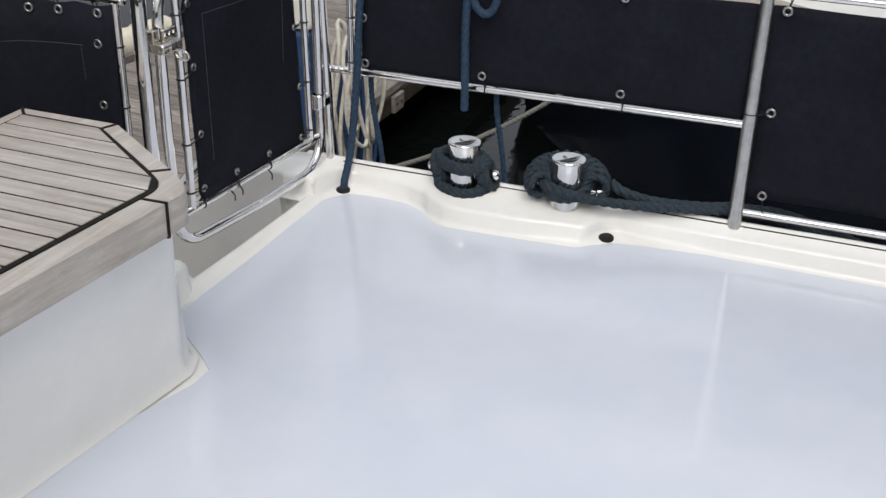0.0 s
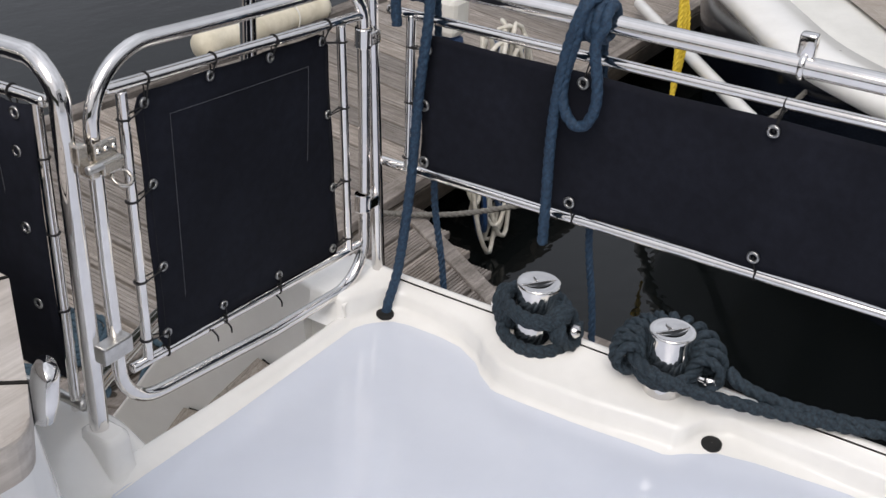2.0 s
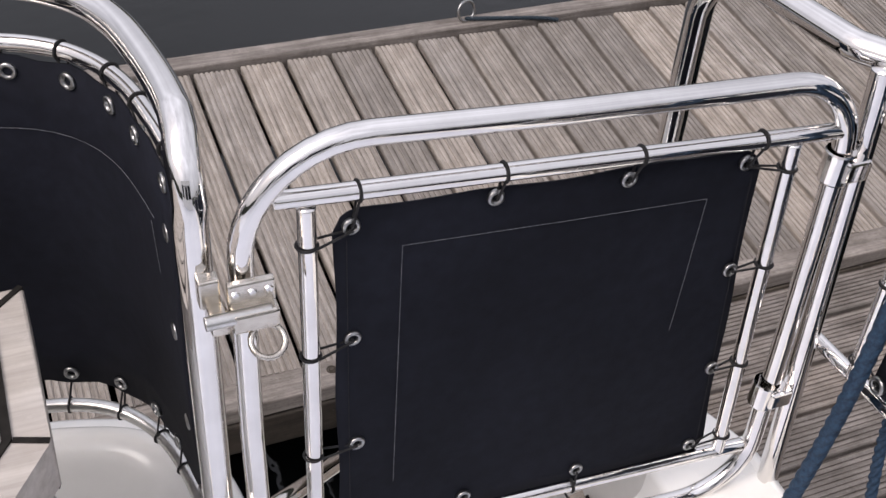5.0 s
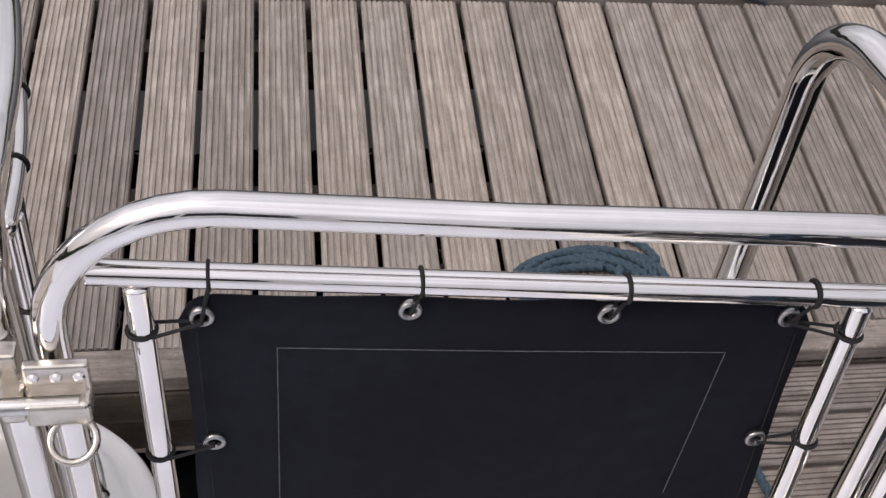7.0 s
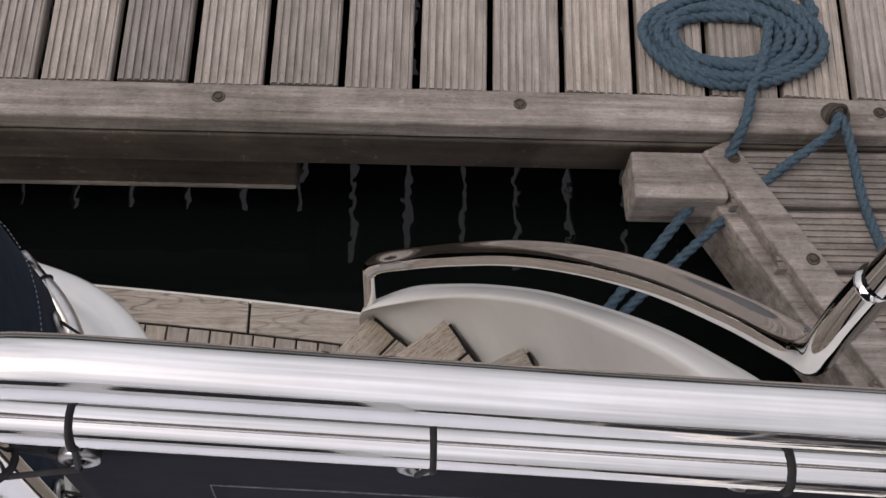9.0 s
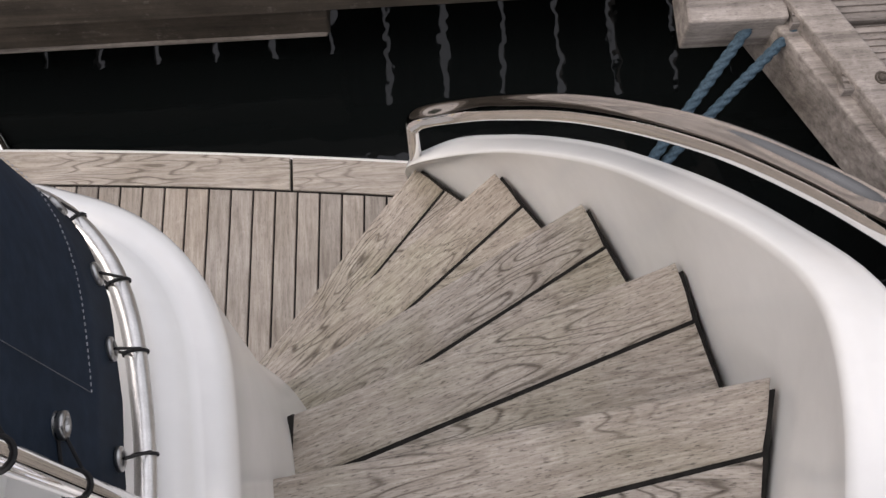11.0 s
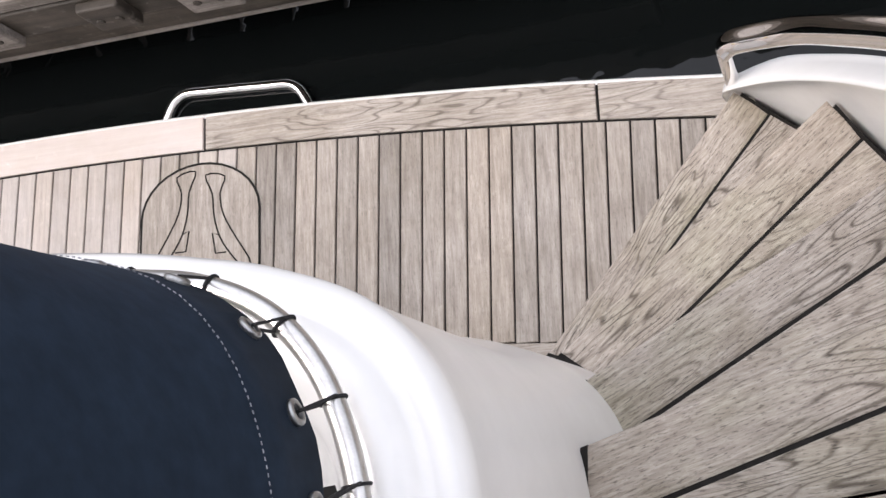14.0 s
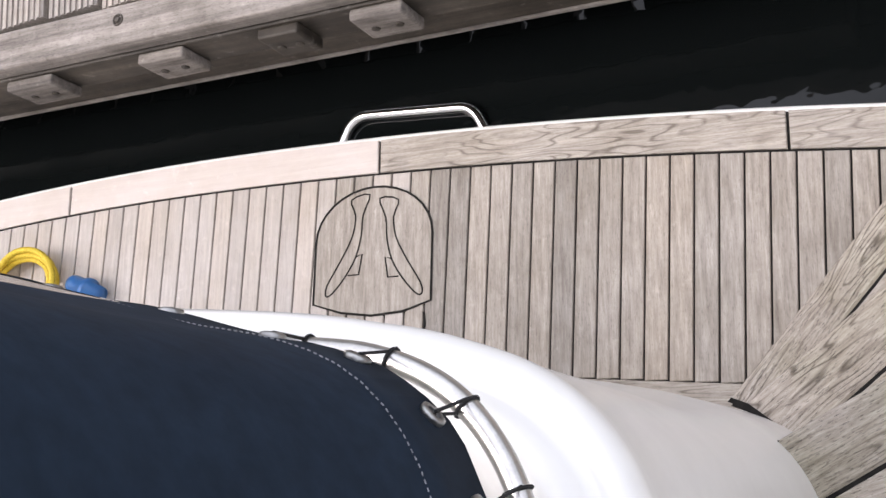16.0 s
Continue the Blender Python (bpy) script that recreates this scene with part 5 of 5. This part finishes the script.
rope_thing("thin_line", "thin dark line made fast to a dock ring", spline([(0.985, 2.98, Z_DOCK + 0.032), (1.10, 2.955, Z_DOCK + 0.030), (1.28, 2.93, Z_DOCK + 0.018), (1.36, 2.91, Z_DOCK + 0.008)], 6), 0.008, DARK_ROPE, group="ropes on the dock")

# ---- emblem panel, grab handle and shore cable on the platform ----
emblem = thing("deck_hatch", "arched teak hatch panel inlaid with two plain outlined shapes", "hatch")
arch = [(-1.766, 0.790)] + [(-1.611 - 0.152 * math.cos(math.pi * k / 16), 0.935 + 0.120 * math.sin(math.pi * k / 16)) for k in range(17)] + [(-1.461, 0.780), (-1.53, 0.760), (-1.61, 0.755), (-1.69, 0.766)]
bm = bmesh.new()
slab(bm, arch[::-1], Z_PLAT - 0.01, Z_PLAT + 0.0012)
part("panel", bm, TEAK_Y, emblem)


def inlay(pts, closed=True, w=0.0026):
    p = [Vector((x, y, 0)) for x, y in pts]
    n = len(p)
    bm = bmesh.new()
    rows = []
    for i in range(n):
        a = p[i - 1] if (i or closed) else p[0]
        b = p[(i + 1) % n] if (i < n - 1 or closed) else p[-1]
        d = (b - a).normalized()
        s = Vector((-d.y, d.x, 0)) * w
        rows.append([p[i] + s + Vector((0, 0, Z_PLAT + 0.0008)), p[i] + s + Vector((0, 0, Z_PLAT + 0.0022)), p[i] - s + Vector((0, 0, Z_PLAT + 0.0022)), p[i] - s + Vector((0, 0, Z_PLAT + 0.0008))])
    loft(bm, rows + rows[:1] if closed else rows, closed=True)
    return bm


part("inlay", inlay(arch), CAULK, emblem)
for side in (-1, 1):
    shape = [(0.013, 1.032), (0.062, 1.024), (0.050, 0.985), (0.058, 0.935), (0.088, 0.880), (0.122, 0.826), (0.124, 0.802), (0.108, 0.806), (0.075, 0.842), (0.048, 0.885), (0.034, 0.935), (0.030, 0.985)]
    fin = [(0.046, 0.888), (0.030, 0.893), (0.038, 0.846), (0.066, 0.846)]
    at = lambda q: (-1.604 + side * q[0] - 0.004, q[1] - 0.006 * side)
    part("inlay", inlay([(p.x, p.y) for p in spline([(*at(q), 0) for q in shape], 3, closed=True)], w=0.0018), CAULK, emblem)
    part("inlay", inlay([at(q) for q in fin], closed=False, w=0.0018), CAULK, emblem)
bm = bmesh.new()
part("inlay", inlay([(-1.745, 0.70), (-1.755, 0.74), (-1.752, 0.765)], closed=False), CAULK, emblem)
part("inlay", inlay([(-1.49, 0.69), (-1.475, 0.725), (-1.478, 0.755)], closed=False), CAULK, emblem)
handle = thing("grab_handle", "polished steel grab handle on the platform's aft edge", "handle")
bm = bmesh.new()
tube(bm, rounded([(-1.745, 1.12, -1.412), (-1.683, 1.243, -1.408), (-1.371, 1.221, -1.408), (-1.305, 1.10, -1.412)], [0, 0.06, 0.06, 0], 8), 0.0125, 16)
part("bar", bm, STEEL, handle, smooth=True)
pts = []
for k in range(5 * 20):
    a = 2 * math.pi * k / 20
    pts.append((-2.67 + (0.10 + 0.012 * math.sin(k * 0.11)) * math.cos(a) + 0.0004 * k, 0.905 + (0.075 + 0.01 * math.cos(k * 0.07)) * math.sin(a), Z_PLAT + 0.010 + 0.0006 * k))
cable = thing("shore_cable", "yellow coiled shore power cable with a blue plug", "cable")
bm = bmesh.new()
tube(bm, spline([Vector(p) for p in pts[::2]], 3), 0.008, 10)
part("cable", bm, YELLOW_ROPE, cable, smooth=True)
bm = bmesh.new()
lathe(bm, [(0.0005, -0.05), (0.022, -0.05), (0.025, -0.04), (0.025, 0.0), (0.031, 0.004), (0.031, 0.02), (0.024, 0.024), (0.020, 0.06), (0.0005, 0.062)], pose(-2.44, 0.875, Z_PLAT + 0.032, 90, 0, 70), 20)
part("plug", bm, PLUG_BLUE, cable, smooth=True)

# ---- neighbouring boat, hose pedestal and fender along the dock ----
boat = thing("moored_boat", "navy-hulled boat with a white gunwale and teak deck", "boat")
EDGE = [(4.9, 1.10), (4.45, 0.98), (3.8, 0.52), (3.30, 0.12), (2.95, -0.37), (2.76, -0.80), (2.62, -1.6), (2.56, -3.0), (2.56, -9)]
ed = spline([(x, y, 0) for x, y in EDGE], 6)
norms = []
for i, p in enumerate(ed):
    a, b = ed[max(i - 1, 0)], ed[min(i + 1, len(ed) - 1)]
    d = (b - a).normalized()
    norms.append(Vector((-d.y, d.x, 0)) if Vector((-d.y, d.x, 0)).x > 0 or Vector((-d.y, d.x, 0)).dot(Vector((1, -0.6, 0))) > 0 else Vector((d.y, -d.x, 0)))
HZ = -0.40
bm = bmesh.new()
loft(bm, [[p + n * u + Vector((0, 0, z)) for u, z in ((0.0, HZ - 0.06), (0.03, HZ - 0.3), (0.12, HZ - 0.8), (0.22, -1.60))] for p, n in zip(ed, norms)])
part("hull", bm, NAVY, boat, smooth=True)
bm = bmesh.new()
loft(bm, [[p + n * u + Vector((0, 0, z)) for u, z in ((0.212, -1.385), (0.205, -1.380), (0.212, -1.372))] for p, n in zip(ed, norms)])
part("waterline_stripe", bm, CREAM, boat, smooth=True)
bm = bmesh.new()
loft(bm, [[p + n * u + Vector((0, 0, z)) for u, z in ((0.01, HZ - 0.08), (-0.03, HZ - 0.06), (-0.035, HZ - 0.01), (-0.01, HZ + 0.02), (0.10, HZ + 0.03), (0.24, HZ + 0.025), (0.26, HZ + 0.0))] for p, n in zip(ed, norms)])
part("gunwale", bm, GEL, boat, "white gunwale", smooth=True)
bm = bmesh.new()
loft(bm, [[p + n * 0.25 + Vector((0, 0, HZ + 0.005)), Vector((7.0, p.y, HZ + 0.06))] for p, n in zip(ed, norms)])
part("side_deck", bm, CREAM, boat)
for k in range(9):
    bm = bmesh.new()
    lo, hi = 0.55 + 0.062 * k, 0.608 + 0.062 * k
    loft(bm, [[p + n * lo + Vector((0, 0, HZ + 0.030)), p + n * hi + Vector((0, 0, HZ + 0.032)), p + n * hi + Vector((0, 0, HZ + 0.01))] for p, n in zip(ed[8:], norms[8:])])
    part("deck_plank", bm, TEAK_Y, boat)
for x, y in ((3.35, -0.35), (2.95, -1.9)):
    bm = bmesh.new()
    tube(bm, [(x, y, HZ), (x, y, HZ + 0.62)], 0.028, 14)
    part("stanchion", bm, GEL, boat, "white stanchion", smooth=True)
bm = bmesh.new()
tube(bm, [(4.9, 1.0, HZ + 0.5), (3.9, 0.25, HZ + 0.62), (3.35, -0.35, HZ + 0.62), (2.95, -1.9, HZ + 0.62), (2.9, -5, HZ + 0.62)], 0.018, 12)
part("rail", bm, STEEL, boat, smooth=True)
bm = bmesh.new()
tube(bm, [(4.95, 1.52, -0.86), (2.98, 0.16, -0.62)], 0.034, 14)
tagged(part("boarding_pole", bm, GEL, smooth=True), "white pole lying from the dock to the next boat", "pole")
for k in range(3):
    dx = 0.035 * (k - 1)
    rope_thing("yellow_line", "yellow rope hanging beside the next boat's bow", spline([(3.80 + dx, 0.98, 0.05), (3.65 + dx, 0.80 + 0.02 * k, -0.22), (3.59 + dx * 1.6, 0.74, -0.50), (3.55 + dx * 2.4, 0.70 + 0.03 * k, -0.80 - 0.04 * k)], 8), 0.013, YELLOW_ROPE, group="yellow lines")
rope_thing("spring_line", "grey mooring line from the dock to the next boat", spline([(1.75, 1.30, -0.92), (2.1, 1.0, -0.97), (2.6, 0.52, -0.86), (3.1, 0.10, -0.62), (3.4, -0.05, -0.38)], 8), 0.012, surface("grey_rope", (0.10, 0.095, 0.085), (0.2, 0.19, 0.17), 150, 0.85))

pedestal = thing("service_pedestal", "blue dock service pedestal hung with coiled hoses", "pedestal", at=(2.38, 1.39, Z_DOCK))
bm = bmesh.new()
box(bm, 0.03, -0.06, 0.004, 0.15, 0.06, 0.56, 0.03)
part("body", bm, BLUE_PLASTIC, pedestal, "blue painted cabinet")
bm = bmesh.new()
box(bm, 0.02, -0.07, 0.562, 0.16, 0.07, 0.74, 0.03)
part("cap", bm, CREAM, pedestal)
rng = random.Random(4)
for k in range(16):
    h = rng.uniform(0.75, 1.05) * (1.0 if k < 12 else 0.7)
    wd = rng.uniform(0.05, 0.16)
    cx = rng.uniform(-0.02, 0.26)
    top = 0.60 + rng.uniform(-0.04, 0.04)
    yy = -0.19 - 0.008 * k
    bm = bmesh.new()
    pts = [(cx + wd * math.sin(2 * math.pi * q / 24), yy + 0.02 * math.sin(q * 0.7 + k), top - h / 2 + h / 2 * math.cos(2 * math.pi * q / 24)) for q in range(24)]
    tube(bm, [Vector(p) for p in pts], 0.0105, 10, closed=True)
    part("hose", bm, (BLUE_PLASTIC if k in (2, 7, 11) else HOSE), pedestal, smooth=True)

fender = thing("dock_fender", "cream padded fender roll along the far dock edge", "fender")
bm = bmesh.new()
pts = [Vector((2.68 + 1.0 * k / 20, 3.06 - 0.06 * k / 20, -0.885)) for k in range(21)]
sweep(bm, pts, lambda i, s: [((0.085 + 0.006 * math.sin(i * 1.7)) * (0.75 if i in (0, 20) else 1.0) * math.cos(2 * math.pi * q / 16), (0.085 + 0.006 * math.sin(i * 1.7)) * (0.75 if i in (0, 20) else 1.0) * math.sin(2 * math.pi * q / 16)) for q in range(16)])
part("roll", bm, surface("cream_padding", (0.62, 0.57, 0.44), (0.74, 0.69, 0.56), 12, 0.8, fine=0.06), fender, smooth=True)
for k in (5, 14):
    bm = bmesh.new()
    ring_mesh(bm, Matrix.Translation(pts[k]) @ (pts[1] - pts[0]).to_track_quat("Z", "Y").to_matrix().to_4x4(), 0.089, 0.006, 20, 6)
    part("strap", bm, CREAM, fender, smooth=True)

# ---- boards of the dock and of the finger ----
data = mesh_of("board", grooved_board(1.525, 0.1425, 0.032, 8, "y"), DOCK_Y)
# the pontoon's boards widen by a few hundredths towards its far edge
for v in data.vertices:
    v.co.x *= 1 + 0.05 * v.co.y
for k in range(-78, 78):
    ob = new("board", data)
    ob.parent = dock
    x = -0.782 + 0.1592 * k
    ob.location = (x + rng.uniform(-0.0015, 0.0015), 1.402 + rng.uniform(-0.004, 0.004), Z_DOCK + rng.uniform(-0.0012, 0.0012))
    ob.rotation_euler = (0, rng.uniform(-0.004, 0.004), -math.atan(0.05 * (x + 0.85)) + rng.uniform(-0.0012, 0.0012))
y, k = 1.292, 0
while y > -8.8:
    left, right = 0.62, 1.515 + 0.04 * min(y, 0.55)
    if y > 0.72:
        f = (y - 0.72) / (1.29 - 0.72)
        left = 0.645 - 0.29 * f
    if y > 0.45:
        right = 1.54 + 0.46 * (y - 0.45) / 0.8
    bm = grooved_board(right - left, 0.138, 0.032, 9, "x")
    ob = part("board", bm, DOCK_X, finger)
    ob.location = (left, y - 0.138, Z_FINGER + rng.uniform(-0.001, 0.001))
    y -= 0.149

# ---- unseen: a bulkhead behind the viewer and a horizon ring, added to shape reflections ----
bm = bmesh.new()
box(bm, -4.2, -3.5, 0.0, -0.35, -3.3, 2.15, 0.03)
tagged(part("added_bulkhead", bm, GEL), "plain white unseen bulkhead, added to close the deck and shape reflections", "bulkhead", kind="structure")
# dark panes added to break up what the steel reflects
for x in (-3.4, -2.0, -0.95):
    bm = bmesh.new()
    box(bm, x - 0.45, -3.302, 0.75, x + 0.45, -3.292, 1.75, 0.004)
    tagged(part("added_window", bm, NAVY), "dark pane on the unseen bulkhead, added for dark reflections", "window", "cabin windows", kind="structure")
# ragged dark ring, out of view, added to darken the horizon in reflections
bm = bmesh.new()
rows = []
rng2 = random.Random(9)
for k in range(181):
    a = 2 * math.pi * k / 180
    h = 7 + 5 * noise.noise(Vector((math.cos(a) * 6, math.sin(a) * 6, 1))) + rng2.uniform(-0.8, 0.8)
    rows.append([(110 * math.cos(a), 110 * math.sin(a), Z_WATER - 1), (110 * math.cos(a), 110 * math.sin(a), h)])
loft(bm, rows)
tagged(part("backdrop", bm, surface("dark_horizon_ring", (0.03, 0.035, 0.025), (0.08, 0.085, 0.06), 0.2, 0.9)), "dark ragged ring round the harbour, unseen, added to darken the horizon", "shore", kind="structure")
